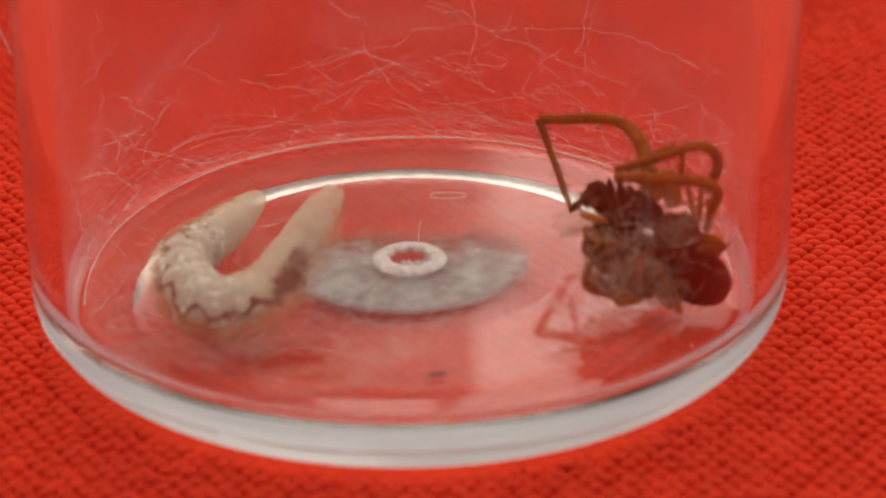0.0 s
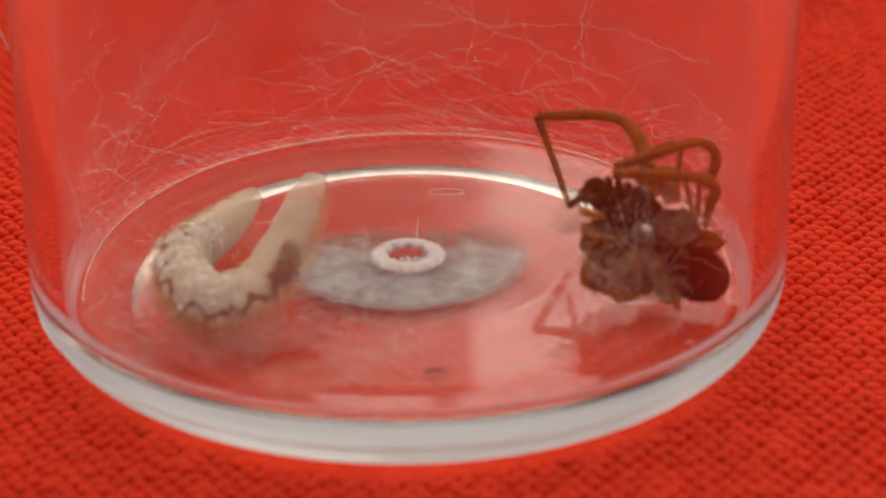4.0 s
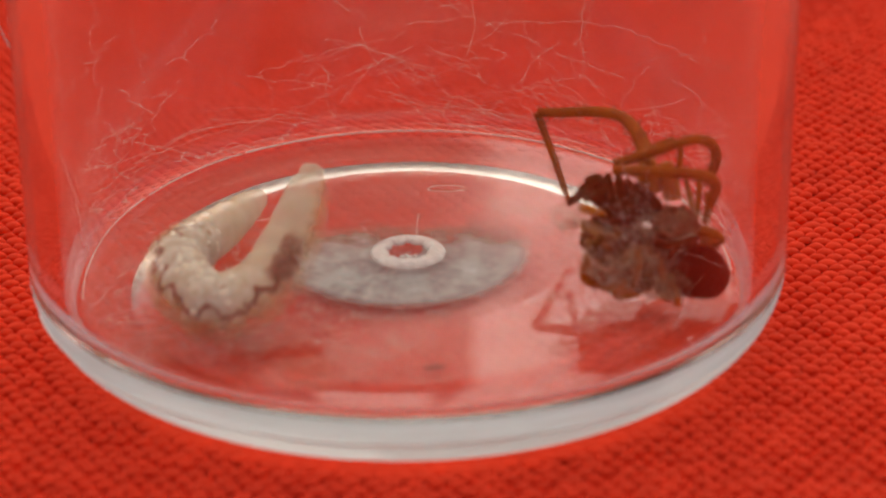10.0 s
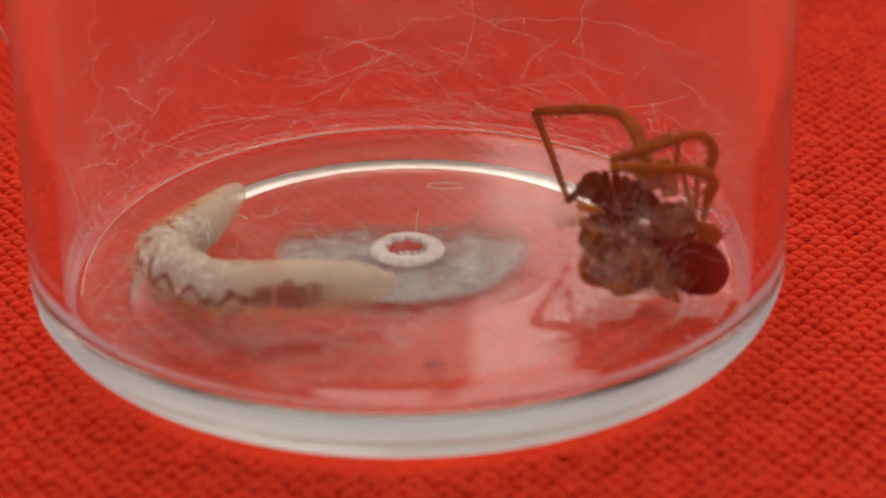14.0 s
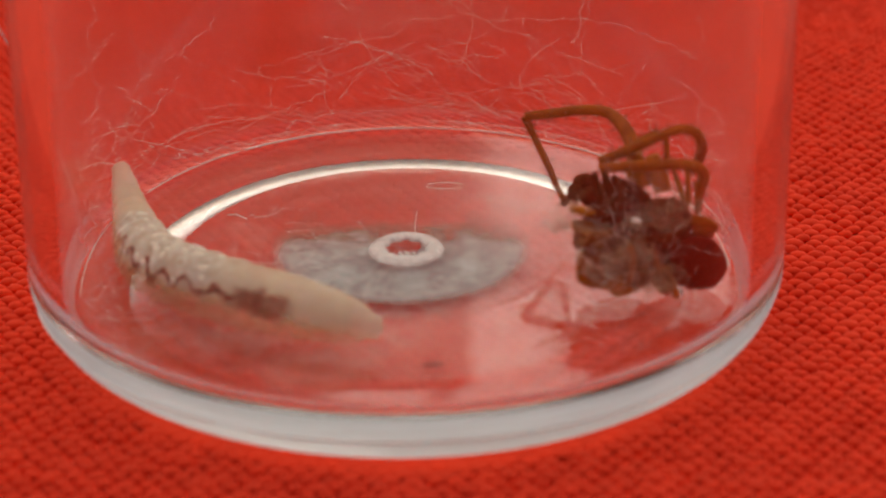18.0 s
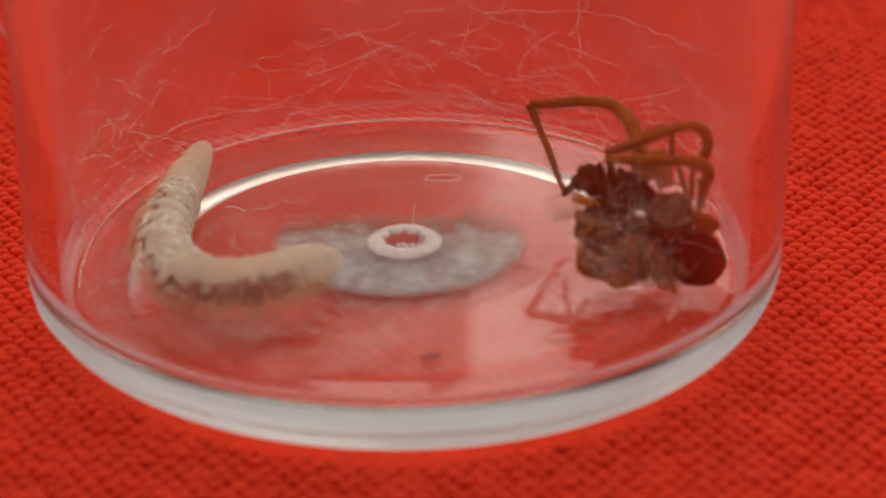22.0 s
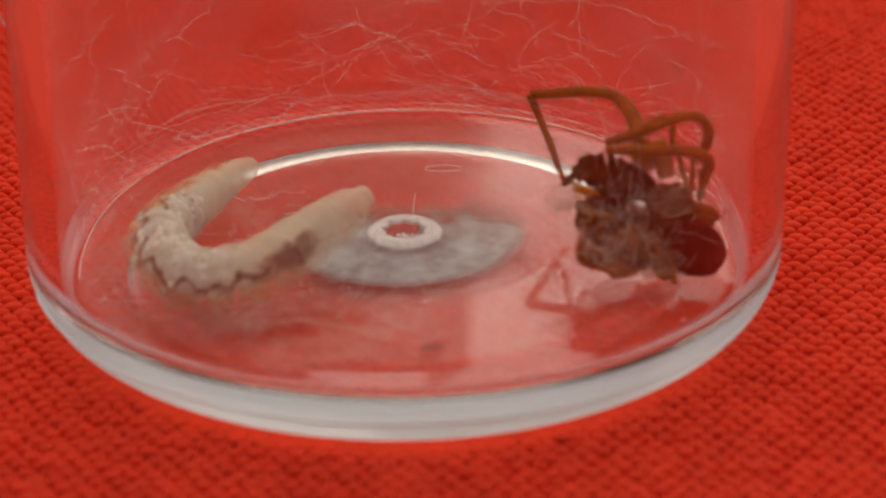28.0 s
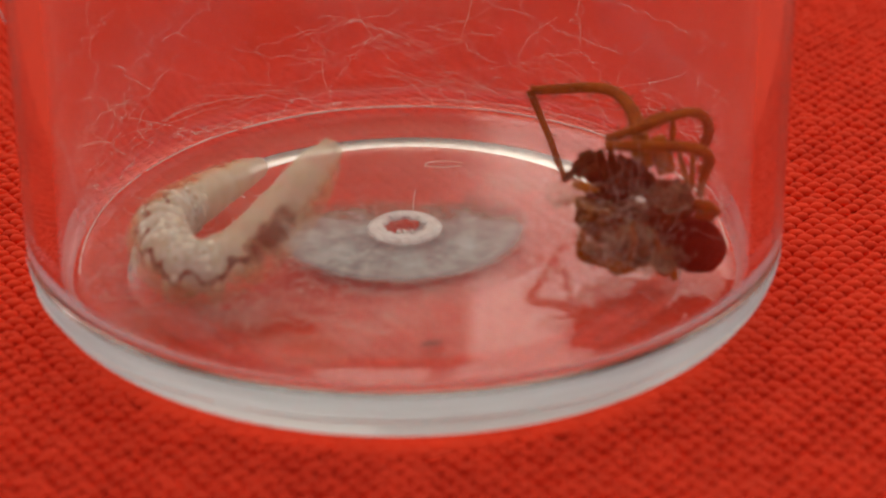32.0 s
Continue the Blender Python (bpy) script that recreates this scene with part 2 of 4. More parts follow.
BLOCKPAINT = plain("dull_block_paint", (0.20, 0.17, 0.15), (0.15, 0.13, 0.12), 3.0, 0.8)
PAVING = plain("grey_paving", (0.42, 0.41, 0.40), (0.33, 0.33, 0.32), 9.0, 0.9)
TABLE = plain("table_wood", (0.28, 0.17, 0.09), (0.20, 0.11, 0.06), 14.0, 0.5)
SEGMENTS = 15
STEP = 18.6 / SEGMENTS
SKIN = larva_skin("larva_skin")
FAT = plain("white_fat_body", (0.70, 0.66, 0.58), (0.58, 0.53, 0.45), 1800.0, 0.75, 0.4, 0.00005, 0.3)
LEG = plain("amber_brown_leg", (0.38, 0.100, 0.008), (0.18, 0.042, 0.004), 900.0, 0.5, 0.3, 0.00005, 0.3, gloss=0.06)
see_through(LEG, 0.66, 0.92, 700.0)
PALELEG = plain("pale_amber_leg", (0.52, 0.17, 0.014), (0.33, 0.095, 0.008), 900.0, 0.5, 0.3, 0.00005, 0.3, gloss=0.06)
see_through(PALELEG, 0.60, 0.88, 700.0)
DARK = plain("dark_brown_cuticle", (0.070, 0.024, 0.005), (0.016, 0.005, 0.0015), 700.0, 0.8, 0.5, 0.0001, gloss=0.06)
ABDOMEN = plain("dark_red_brown_abdomen", (0.022, 0.001, 0.0006), (0.010, 0.0006, 0.0004), 900.0, 0.7, 0.4, 0.0001, gloss=0.03)
TAN = plain("silk_wrapped_tan_tissue", (0.40, 0.19, 0.065), (0.060, 0.019, 0.004), 520.0, 0.8, 0.8, 0.0002, 0.2, low=0.36, high=0.60, detail=6.0, gloss=0.04)
FUZZ = plain("grey_silk_fuzz", (0.15, 0.062, 0.036), (0.045, 0.015, 0.008), 900.0, 0.8, 0.8, 0.0002, 0.2, low=0.40, high=0.62, detail=6.0, gloss=0.04)
VEIL = plain("matted_silk_film", (0.66, 0.49, 0.33), (0.42, 0.27, 0.14), 900.0, 0.8, 0.6, 0.0002, gloss=0.1)
see_through(VEIL, -0.30, 0.42, 620.0)
CRUMB = plain("dull_brown_crumb", (0.16, 0.045, 0.03), (0.10, 0.03, 0.02), 900.0, 0.8)
FILM = plain("thin_silk_film", (0.72, 0.60, 0.56), (0.62, 0.48, 0.44), 1500.0, 0.8, gloss=0.1)
see_through(FILM, -0.03, 0.13, 520.0)
HAIR = plain("brown_leg_hair", (0.16, 0.07, 0.025), (0.10, 0.04, 0.012), 500.0)
# white of the silk, also of the painted highlights and glints
SILK_AND_GLINT = plain("white_silk_and_glint", (0.8, 0.76, 0.74), (0.7, 0.66, 0.64), 500.0, 0.5)


# ---- mesh helpers ----
def mesh_of(name, verts, faces, mat, smooth=True, crease=0):
    me = bpy.data.meshes.new(name)
    me.from_pydata([tuple(v) for v in verts], [], [tuple(f) for f in faces])
    me.materials.append(mat)
    me.update()
    if smooth:
        me.polygons.foreach_set("use_smooth", [True] * len(me.polygons))
    if crease:
        me.set_sharp_from_angle(angle=radians(crease))
    return me


def part(name, me, parent, label="", m=None):
    ob = new(name, me)
    ob.parent = parent
    if m is not None:
        ob.matrix_basis = m
    return tagged(ob, label) if label else ob


def box(name, lo, hi, mat):
    x0, y0, z0 = lo
    x1, y1, z1 = hi
    v = [(x0, y0, z0), (x1, y0, z0), (x1, y1, z0), (x0, y1, z0), (x0, y0, z1), (x1, y0, z1), (x1, y1, z1), (x0, y1, z1)]
    f = [(0, 3, 2, 1), (4, 5, 6, 7), (0, 1, 5, 4), (1, 2, 6, 5), (2, 3, 7, 6), (3, 0, 4, 7)]
    return mesh_of(name, v, f, mat, False)


def lathe(name, profile, steps, mat, closed=True):
    """Turns a profile of (radius, height) in mm round the upright axis."""
    verts, faces, rings = [], [], []
    for r, z in profile:
        if r < 1e-6:
            rings.append([len(verts)])
            verts.append((0, 0, z * MM))
        else:
            rings.append(list(range(len(verts), len(verts) + steps)))
            for k in range(steps):
                a = 2 * math.pi * k / steps
                verts.append((r * MM * math.cos(a), r * MM * math.sin(a), z * MM))
    pairs = list(zip(rings, rings[1:]))
    if closed:
        pairs.append((rings[-1], rings[0]))
    for a, b in pairs:
        if len(a) == 1 and len(b) == 1:
            continue
        for k in range(steps):
            j = (k + 1) % steps
            if len(a) == 1:
                faces.append((a[0], b[j], b[k]))
            elif len(b) == 1:
                faces.append((a[k], a[j], b[0]))
            else:
                faces.append((a[k], a[j], b[j], b[k]))
    return mesh_of(name, verts, faces, mat, True, 14)


def arc(cx, cz, r, a0, a1, n):
    return [(cx + r * math.cos(radians(a0 + (a1 - a0) * k / n)), cz + r * math.sin(radians(a0 + (a1 - a0) * k / n))) for k in range(n + 1)]


def blob(name, size, mat, seed=0, rough=0.12, freq=1.6, rings=24, steps=34):
    """A lumpy rounded body, half-axes in mm."""
    verts, faces = [(0, 0, -size[2] * MM)], []
    shift = Vector((seed * 7.1, seed * 3.3, seed * 1.7))
    for i in range(1, rings):
        a = -math.pi / 2 + math.pi * i / rings
        for k in range(steps):
            b = 2 * math.pi * k / steps
            d = Vector((math.cos(a) * math.cos(b), math.cos(a) * math.sin(b), math.sin(a)))
            s = 1 + rough * (1.6 * noise.noise(d * freq + shift) + 0.8 * noise.noise(d * freq * 2.9 + shift) + 0.5 * noise.noise(d * freq * 7.0 + shift))
            verts.append((d.x * size[0] * s * MM, d.y * size[1] * s * MM, d.z * size[2] * s * MM))
    verts.append((0, 0, size[2] * MM))
    top = len(verts) - 1
    for k in range(steps):
        j = (k + 1) % steps
        faces.append((0, 1 + j, 1 + k))
        faces.append((top, top - steps + k, top - steps + j))
        for i in range(rings - 2):
            o = 1 + i * steps
            faces.append((o + k, o + j, o + steps + j, o + steps + k))
    return mesh_of(name, verts, faces, mat)


def tube(name, points, radii, mat, sides=10, fine=4):
    """A jointless limb or thread through points in mm, with a radius at each."""
    P = [Vector(p) for p in points]
    pts, rad = [], []
    for i in range(len(P) - 1):
        a, b, c, d = P[max(i - 1, 0)], P[i], P[i + 1], P[min(i + 2, len(P) - 1)]
        for k in range(fine):
            u = k / fine
            pts.append(0.5 * ((2 * b) + (c - a) * u + (2 * a - 5 * b + 4 * c - d) * u * u + (3 * b - a - 3 * c + d) * u ** 3))
            rad.append(radii[i] + (radii[i + 1] - radii[i]) * u)
    pts.append(P[-1])
    rad.append(radii[-1])
    verts, faces = [], []
    side = Vector((0.13, 0.21, 1.0))
    for i, p in enumerate(pts):
        t = (pts[min(i + 1, len(pts) - 1)] - pts[max(i - 1, 0)]).normalized()
        n = (side - t * side.dot(t)).normalized()
        b = t.cross(n)
        side = n
        for k in range(sides):
            a = 2 * math.pi * k / sides
            verts.append((p + (n * math.cos(a) + b * math.sin(a)) * rad[i]) * MM)
    for i in range(len(pts) - 1):
        for k in range(sides):
            j = (k + 1) % sides
            faces.append((i * sides + k, i * sides + j, i * sides + sides + j, i * sides + sides + k))
    faces.append(tuple(range(sides - 1, -1, -1)))
    faces.append(tuple(range(len(verts) - sides, len(verts))))
    return mesh_of(name, verts, faces, mat)


def threads(name, runs, mat=None):
    """Fine threads joined: each run is its points in mm and its radius."""
    verts, faces = [], []
    for pts, rad in runs:
        P = [Vector(p) for p in pts]
        o = len(verts)
        for i, p in enumerate(P):
            t = (P[min(i + 1, len(P) - 1)] - P[max(i - 1, 0)]).normalized()
            n = t.cross(Vector((0.3, 0.8, 0.5))).normalized()
            q = t.cross(n)
            for k in range(4):
                a = k * math.pi / 2
                verts.append((p + (n * math.cos(a) + q * math.sin(a)) * rad) * MM)
        for i in range(len(P) - 1):
            for k in range(4):
                j = (k + 1) % 4
                faces.append((o + i * 4 + k, o + i * 4 + j, o + i * 4 + 4 + j, o + i * 4 + 4 + k))
    return mesh_of(name, verts, faces, mat or SILK_AND_GLINT)


def structure(name, me, label="", category=""):
    return tagged(new(name, me), label, category, kind="structure")


# ---- unseen ground and table, with blocks added for the vial floor's dark reflections ----
LOW = -0.75
structure("ground", box("ground", (-40, -40, LOW - 0.2), (40, 40, LOW), PAVING), "grey paving under the table", "ground")
# unseen boxes added to block the sky in the vial floor's reflection
structure("mirrored_block", box("mirrored_block", (-0.9, 1.7, LOW), (0.074, 1.85, 0.915), BLOCKPAINT), "plain unseen block added to mirror dark in the vial floor", "wall")
structure("mirrored_block_tall", box("mirrored_block_tall", (-0.9, 1.60, LOW), (-0.117, 1.695, 1.10), BLOCKPAINT), "taller unseen block added to mirror dark in the vial floor", "wall")
structure("mirrored_block_low", box("mirrored_block_low", (0.0742, 1.70, LOW), (0.095, 1.84, 0.814), BLOCKPAINT), "low unseen block added to mirror dark in the vial floor", "wall")
structure("mirrored_bar", box("mirrored_bar", (0.0742, 1.72, 0.8145), (0.42, 1.76, 0.842), BLOCKPAINT), "plain unseen bar added to mirror dark in the vial floor", "rail")
structure("mirrored_upright", box("mirrored_upright", (0.030, 1.72, 0.915), (0.0535, 1.75, 2.2), BLOCKPAINT), "plain unseen upright added to mirror dark in the vial floor", "post")
structure("tabletop", box("tabletop", (-1.25, -1.25, -0.032), (1.25, 1.25, -0.0017), TABLE), "brown wooden tabletop under the red cloth", "table top")

# ---- the red cloth ----
BASE = 0.78


def relief(x, y):
    """The gentle waves of the cloth, in mm, pushed up a little inside the foot of the vial."""
    r = math.hypot(x, y)
    k = min(max((r - 12.0) / 18.0, 0.0), 1.0)
    press = 0.45 * min(max((10.25 - r) / 1.3, 0.0), 1.0)
    return press + k * (0.45 * noise.noise(Vector((x * 0.045, y * 0.045, 3.0))) + 0.2 * noise.noise(Vector((x * 0.13, y * 0.13, 9.0))))


def cloth_sheet():
    xs = sorted(set([-1200, -700, -400, -200, -120, -70, -45] + list(range(-33, -12, 3)) + list(range(-12, 13)) + list(range(15, 34, 3)) + [45, 70, 120, 200, 400, 700, 1200]))
    n = len(xs)
    verts = [(x * MM, y * MM, (relief(x, y) - 0.29) * MM) for y in xs for x in xs]
    verts += [(x, y, z - 0.0012) for x, y, z in verts]
    faces, o = [], n * n
    for j in range(n - 1):
        for i in range(n - 1):
            a = j * n + i
            faces.append((a, a + 1, a + n + 1, a + n))
            faces.append((o + a, o + a + n, o + a + n + 1, o + a + 1))
    rim = [i for i in range(n)] + [j * n + n - 1 for j in range(1, n)] + [n * n - 1 - i for i in range(1, n)] + [(n - 1 - j) * n for j in range(1, n - 1)]
    for a, b in zip(rim, rim[1:] + rim[:1]):
        faces.append((a, o + a, o + b, b))
    return mesh_of("red_cloth", verts, faces, CLOTH)


cloth = tagged(new("red_cloth", cloth_sheet()), "bright red knitted cotton cloth spread under the vial", "cloth")
cloth.matrix_basis = pose(0, 0, BASE * MM)


def knit(col=0.70, row=0.50, turn=-4.0):
    """Every raised stitch of the knit near the vial, joined: puffy ovals in staggered courses, each lapping over the next, pressed flat under the vial."""
    nu, nv = 8, 6
    us = np.linspace(0, 2 * np.pi, nu, endpoint=False)
    tem, fac = [(0.0, 0.0, 1.0)], []
    for j in range(1, nv):
        a = j / (nv - 1) * 0.5 * np.pi * 1.1
        for u in us:
            tem.append((math.sin(a) * math.cos(u), math.sin(a) * math.sin(u), math.cos(a)))
    for k in range(nu):
        fac.append((0, 1 + k, 1 + (k + 1) % nu))
    tem = np.array(tem)
    quads = [(1 + j * nu + k, 1 + j * nu + nu + k, 1 + j * nu + nu + (k + 1) % nu, 1 + j * nu + (k + 1) % nu) for j in range(nv - 2) for k in range(nu)]
    rng = np.random.default_rng(4)
    ca, sa = math.cos(radians(turn)), math.sin(radians(turn))
    verts, faces = [], []
    for j in range(-56, 96):
        for i in range(-48, 49):
            gx, gy = (i + 0.5 * (j % 2)) * col, j * row
            x, y = ca * gx - sa * gy, sa * gx + ca * gy
            if not (-28 < x < 28 and -24 < y < 44):
                continue
            x += 0.035 * rng.standard_normal() + 0.12 * noise.noise(Vector((x * 0.07, y * 0.07, 0)))
            y += 0.04 * rng.standard_normal()
            s = 1 + 0.08 * rng.standard_normal()
            lean = radians(26 + 4 * rng.standard_normal())
            spin = radians(turn + 12 * rng.standard_normal())
            flat = min(max((math.hypot(x, y) - 12.4) / 1.2, 0.0), 1.0)
            v = tem * ((0.50 - 0.115 * flat) * s, (0.50 - 0.095 * flat) * s, 0.10 + 0.18 * flat)
            lean *= 0.15 + 0.85 * flat
            cy, sy = math.cos(lean), math.sin(lean)
            v = np.stack([v[:, 0], cy * v[:, 1], v[:, 2] - sy * v[:, 1] * 0.6], 1)
            cs, ss = math.cos(spin), math.sin(spin)
            v = np.stack([cs * v[:, 0] - ss * v[:, 1] + x, ss * v[:, 0] + cs * v[:, 1] + y, v[:, 2] - 0.31 + 0.14 * (1 - flat) + relief(x, y)], 1)
            o = len(verts) * len(tem)
            verts.append(v)
            faces += [tuple(o + q for q in f) for f in fac] + [tuple(o + q for q in f) for f in quads]
    return mesh_of("knitted_stitches", np.concatenate(verts) * MM, faces, CLOTH)


stitches = part("knitted_stitches", knit(), cloth, "puffy red stitches in staggered courses")
stitches["kind"] = "stuff"

# ---- the vial ----
FLOOR = 2.75


def floor_at(r):
    """Height of the vial's flat floor, in mm, a hair proud along one moulding ring."""
    return FLOOR + 0.0012 * math.exp(-((r - 5.6) / 0.16) ** 2)


def vial_profile():
    """Thick moulded floor with a bevelled foot ring below, rounded outside corner, straight walls."""
    p = [(0.0, BASE + 0.80), (9.0, BASE + 0.545), (10.339, BASE), (11.8, BASE)]
    p += [(11.81 + 2.2 * c, BASE + 2.4 + 2.4 * d) for c, d in arc(0, 0, 1, -87, 0, 28)]
    p += [(14.0103, 3.19), (14.025, 12.0), (14.05, 30.0), (14.1, 51.3)] + arc(13.55, 51.5, 0.55, 0, 180, 8) + [(12.9, 30.0), (12.815, 15.2), (12.8, 12.0), (12.796, 9.1), (12.79, 6.0), (12.785, 4.0)]
    p += [(12.782, FLOOR + 0.82)] + arc(11.981, FLOOR + 0.80, 0.80, 0, -90, 30)
    p += [(r, floor_at(r)) for r in np.arange(11.5, 3.4, -0.12)]
    p += [(3.0, floor_at(3)), (0.0, floor_at(0))]
    return p


vial = tagged(new("plastic_vial"), "clear round plastic vial standing upright on red cloth", "vial")
def underside_matt(me):
    """The flat of the underside and the bevel of the foot are finely ground, the bevel is polished, its round edge is
    painted bright for refracted sky.
    """
    me.materials.append(MATTPLASTIC)
    me.materials.append(BEVELPLASTIC)
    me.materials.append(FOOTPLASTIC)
    me.materials.append(HAZEWALL)
    for f in me.polygons:
        r = math.hypot(f.center.x, f.center.y) / MM
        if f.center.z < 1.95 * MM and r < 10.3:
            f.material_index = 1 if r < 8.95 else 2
        elif f.center.z < 1.02 * MM and r > 10.3:
            f.material_index = 1
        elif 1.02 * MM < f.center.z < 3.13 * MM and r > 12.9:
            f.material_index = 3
        elif 12.6 < r < 13.2 and 3.2 * MM < f.center.z < (9.1 if abs(f.center.x) < 8 * MM else 15.0) * MM and f.center.y > -4.0 * MM:
            f.material_index = 4
    return me


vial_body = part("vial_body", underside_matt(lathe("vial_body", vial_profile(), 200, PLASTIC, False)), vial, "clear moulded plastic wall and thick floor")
vial_body.visible_shadow = False
def gate_mesh():
    """A low whitish ring whose inner edge is a little crown."""
    me = lathe("gate_mark", [(0.76, 2.755), (0.78, 2.84), (0.86, 2.92), (1.02, 2.95), (1.20, 2.92), (1.36, 2.83), (1.42, 2.755)], 72, PALEFROST, False)
    for v in me.vertices:
        r, a = math.hypot(v.co.x, v.co.y) / MM, math.atan2(v.co.y, v.co.x)
        k = 1 + (0.09 if r < 0.8 else 0.05 if r < 0.9 else 0.0) * math.sin(9 * a) + 0.03 * noise.noise(v.co * 2500)
        v.co.x, v.co.y = v.co.x * k, v.co.y * k
    return me


part("gate_mark", gate_mesh(), vial, "whitish raised moulding ring in the floor", pose(0, 0.4 * MM, 0))
def patch_mesh():
    """A thin frosted disc set in the floor, its rim a little uneven."""
    me = lathe("frosted_patch", [(0.75, 2.06), (1.2, 2.056), (2.0, 2.05), (3.0, 2.04), (4.0, 2.03), (4.7, 2.022), (4.88, 2.02)], 96, FROST, False)
    for v in me.vertices:
        r = math.hypot(v.co.x, v.co.y) / MM
        ragged = 1 + 0.02 * noise.noise(v.co * 900) * (r > 3.9)
        v.co.x, v.co.y = v.co.x * ragged, v.co.y * ragged
    return me


part("frosted_patch", patch_mesh(), vial, "dull grey translucent round patch under the floor", pose(-0.2 * MM, 1.2 * MM, 0))


def highlight_line(radius, height, start, stop, least, most, seed, gaps):
    """A thin white line painted in for an edge's highlight round the vial, broken here and there."""
    rng, runs, a = random.Random(seed), [], start
    while a < stop:
        b = min(a + rng.uniform(6, 26), stop)
        pts, k = [], a
        while k < b + 0.1:
            r = radius + 0.015 * math.sin(k * 0.2)
            pts.append((r * math.cos(radians(k)), r * math.sin(radians(k)), height))
            k += 1.5
        if len(pts) > 1:
            runs.append((pts, rng.uniform(least, most)))
        a = b + rng.choice(gaps)
    return runs


# white threads drawn where the floor's edge and the foot would catch highlights
part("highlight_line", threads("highlight_line", highlight_line(12.08, FLOOR + 0.03, -8.0, 196.0, 0.022, 0.040, 8, (0.0, 0.3, 1.2)), SILK_AND_GLINT), vial, "thin white line painted in as the highlight round the floor")
part("foot_highlight", threads("foot_highlight", highlight_line(13.82, BASE + 1.40, 196.0, 330.0, 0.028, 0.050, 5, (0.0, 1.5, 4.0)), SILK_AND_GLINT), vial, "thin white line painted in as the highlight round the foot")


# ---- the dead spider ----
PIVOT = Vector((7.37, -4.00, 2.95)) * MM
spider = tagged(new("spider"), "dead shrivelled brown spider with bent legs, wrapped in silk", "spider")


LIMB_LINES = []


def limb(name, points, radii, mat, label=""):
    LIMB_LINES.append(([Vector(p) - PIVOT / MM for p in points], radii))
    return part(name, tube(name, [Vector(p) - PIVOT / MM for p in points], radii, mat, 10, 5), spider, label)


def lump(name, at, size, mat, seed, label="", turn=(0, 0, 0), rough=0.14):
    where = Vector(at) - PIVOT / MM
    return part(name, blob(name, size, mat, seed, rough), spider, label, pose(*(where * MM), *turn))


limb("leg", [(8.79, -1.20, 6.24), (8.81, -0.10, 6.74), (8.68, 0.60, 7.13), (8.40, 1.30, 7.37), (8.00, 2.00, 7.43), (7.19, 2.50, 7.38), (6.15, 2.80, 7.25), (5.03, 3.00, 7.17)], [0.30, 0.31, 0.28, 0.24, 0.21, 0.20, 0.19, 0.17], LEG, "amber brown leg bent up in a square hook")
limb("leg_tip", [(5.01, 3.00, 7.19), (5.32, 2.70, 6.36), (5.67, 2.30, 5.48), (5.97, 1.90, 4.61), (6.20, 1.60, 4.10)], [0.17, 0.14, 0.14, 0.12, 0.10], LEG)
limb("leg", [(7.38, -2.10, 7.25), (8.17, -2.10, 7.47), (9.11, -2.10, 7.77), (9.95, -2.10, 8.06), (10.54, -2.10, 8.12), (10.97, -2.10, 7.88), (11.11, -2.10, 7.44), (11.02, -2.10, 7.00), (10.81, -2.10, 6.69)], [0.16, 0.18, 0.17, 0.17, 0.18, 0.19, 0.20, 0.19, 0.15], LEG)
limb("leg", [(7.29, -2.70, 7.25), (8.11, -2.80, 7.27), (9.05, -2.90, 7.24), (10.18, -2.90, 7.15), (10.73, -2.90, 6.97), (10.96, -2.90, 6.63), (10.82, -2.90, 6.15), (10.67, -2.90, 5.75)], [0.17, 0.20, 0.20, 0.20, 0.22, 0.22, 0.18, 0.13], LEG)
limb("leg", [(8.48, -1.60, 7.27), (9.02, -1.60, 7.61), (9.68, -1.60, 7.91)], [0.16, 0.20, 0.14], LEG)
limb("leg", [(9.85, -1.60, 7.86), (9.90, -1.60, 7.40), (9.83, -1.70, 6.84)], [0.10, 0.10, 0.12], PALELEG)
limb("leg", [(8.73, -1.50, 7.13), (8.74, -1.60, 6.53), (8.84, -1.80, 5.94)], [0.26, 0.42, 0.34], PALELEG, "pale amber thigh")
limb("leg", [(9.34, -1.60, 7.03), (9.47, -1.70, 6.45), (9.60, -1.90, 5.75)], [0.24, 0.40, 0.30], PALELEG, "pale amber thigh")
limb("leg", [(10.00, -2.20, 6.71), (10.14, -2.20, 6.08), (10.30, -2.30, 5.40)], [0.08, 0.10, 0.12], PALELEG)
limb("leg", [(10.51, -2.20, 6.78), (10.49, -2.20, 6.18), (10.43, -2.30, 5.33)], [0.09, 0.10, 0.10], PALELEG)
limb("leg", [(10.81, -2.60, 6.24), (10.79, -2.60, 5.69), (10.64, -2.70, 5.13)], [0.19, 0.15, 0.11], LEG)
limb("leg", [(7.12, -2.80, 7.12), (7.12, -3.10, 6.95), (7.26, -3.10, 6.15)], [0.12, 0.15, 0.15], DARK)
limb("leg", [(7.49, -2.80, 7.10), (7.49, -3.10, 6.93), (7.64, -3.10, 6.13)], [0.12, 0.15, 0.15], DARK)
limb("leg", [(7.82, -2.80, 6.82), (7.81, -3.10, 6.91), (7.96, -3.10, 6.11)], [0.12, 0.15, 0.15], DARK)
limb("leg", [(8.05, -3.00, 6.81), (8.48, -3.10, 6.52), (8.91, -3.10, 6.06)], [0.13, 0.18, 0.14], DARK)
limb("leg", [(8.02, -3.10, 6.76), (7.87, -3.20, 6.38), (7.61, -3.30, 5.95)], [0.10, 0.13, 0.13], DARK)
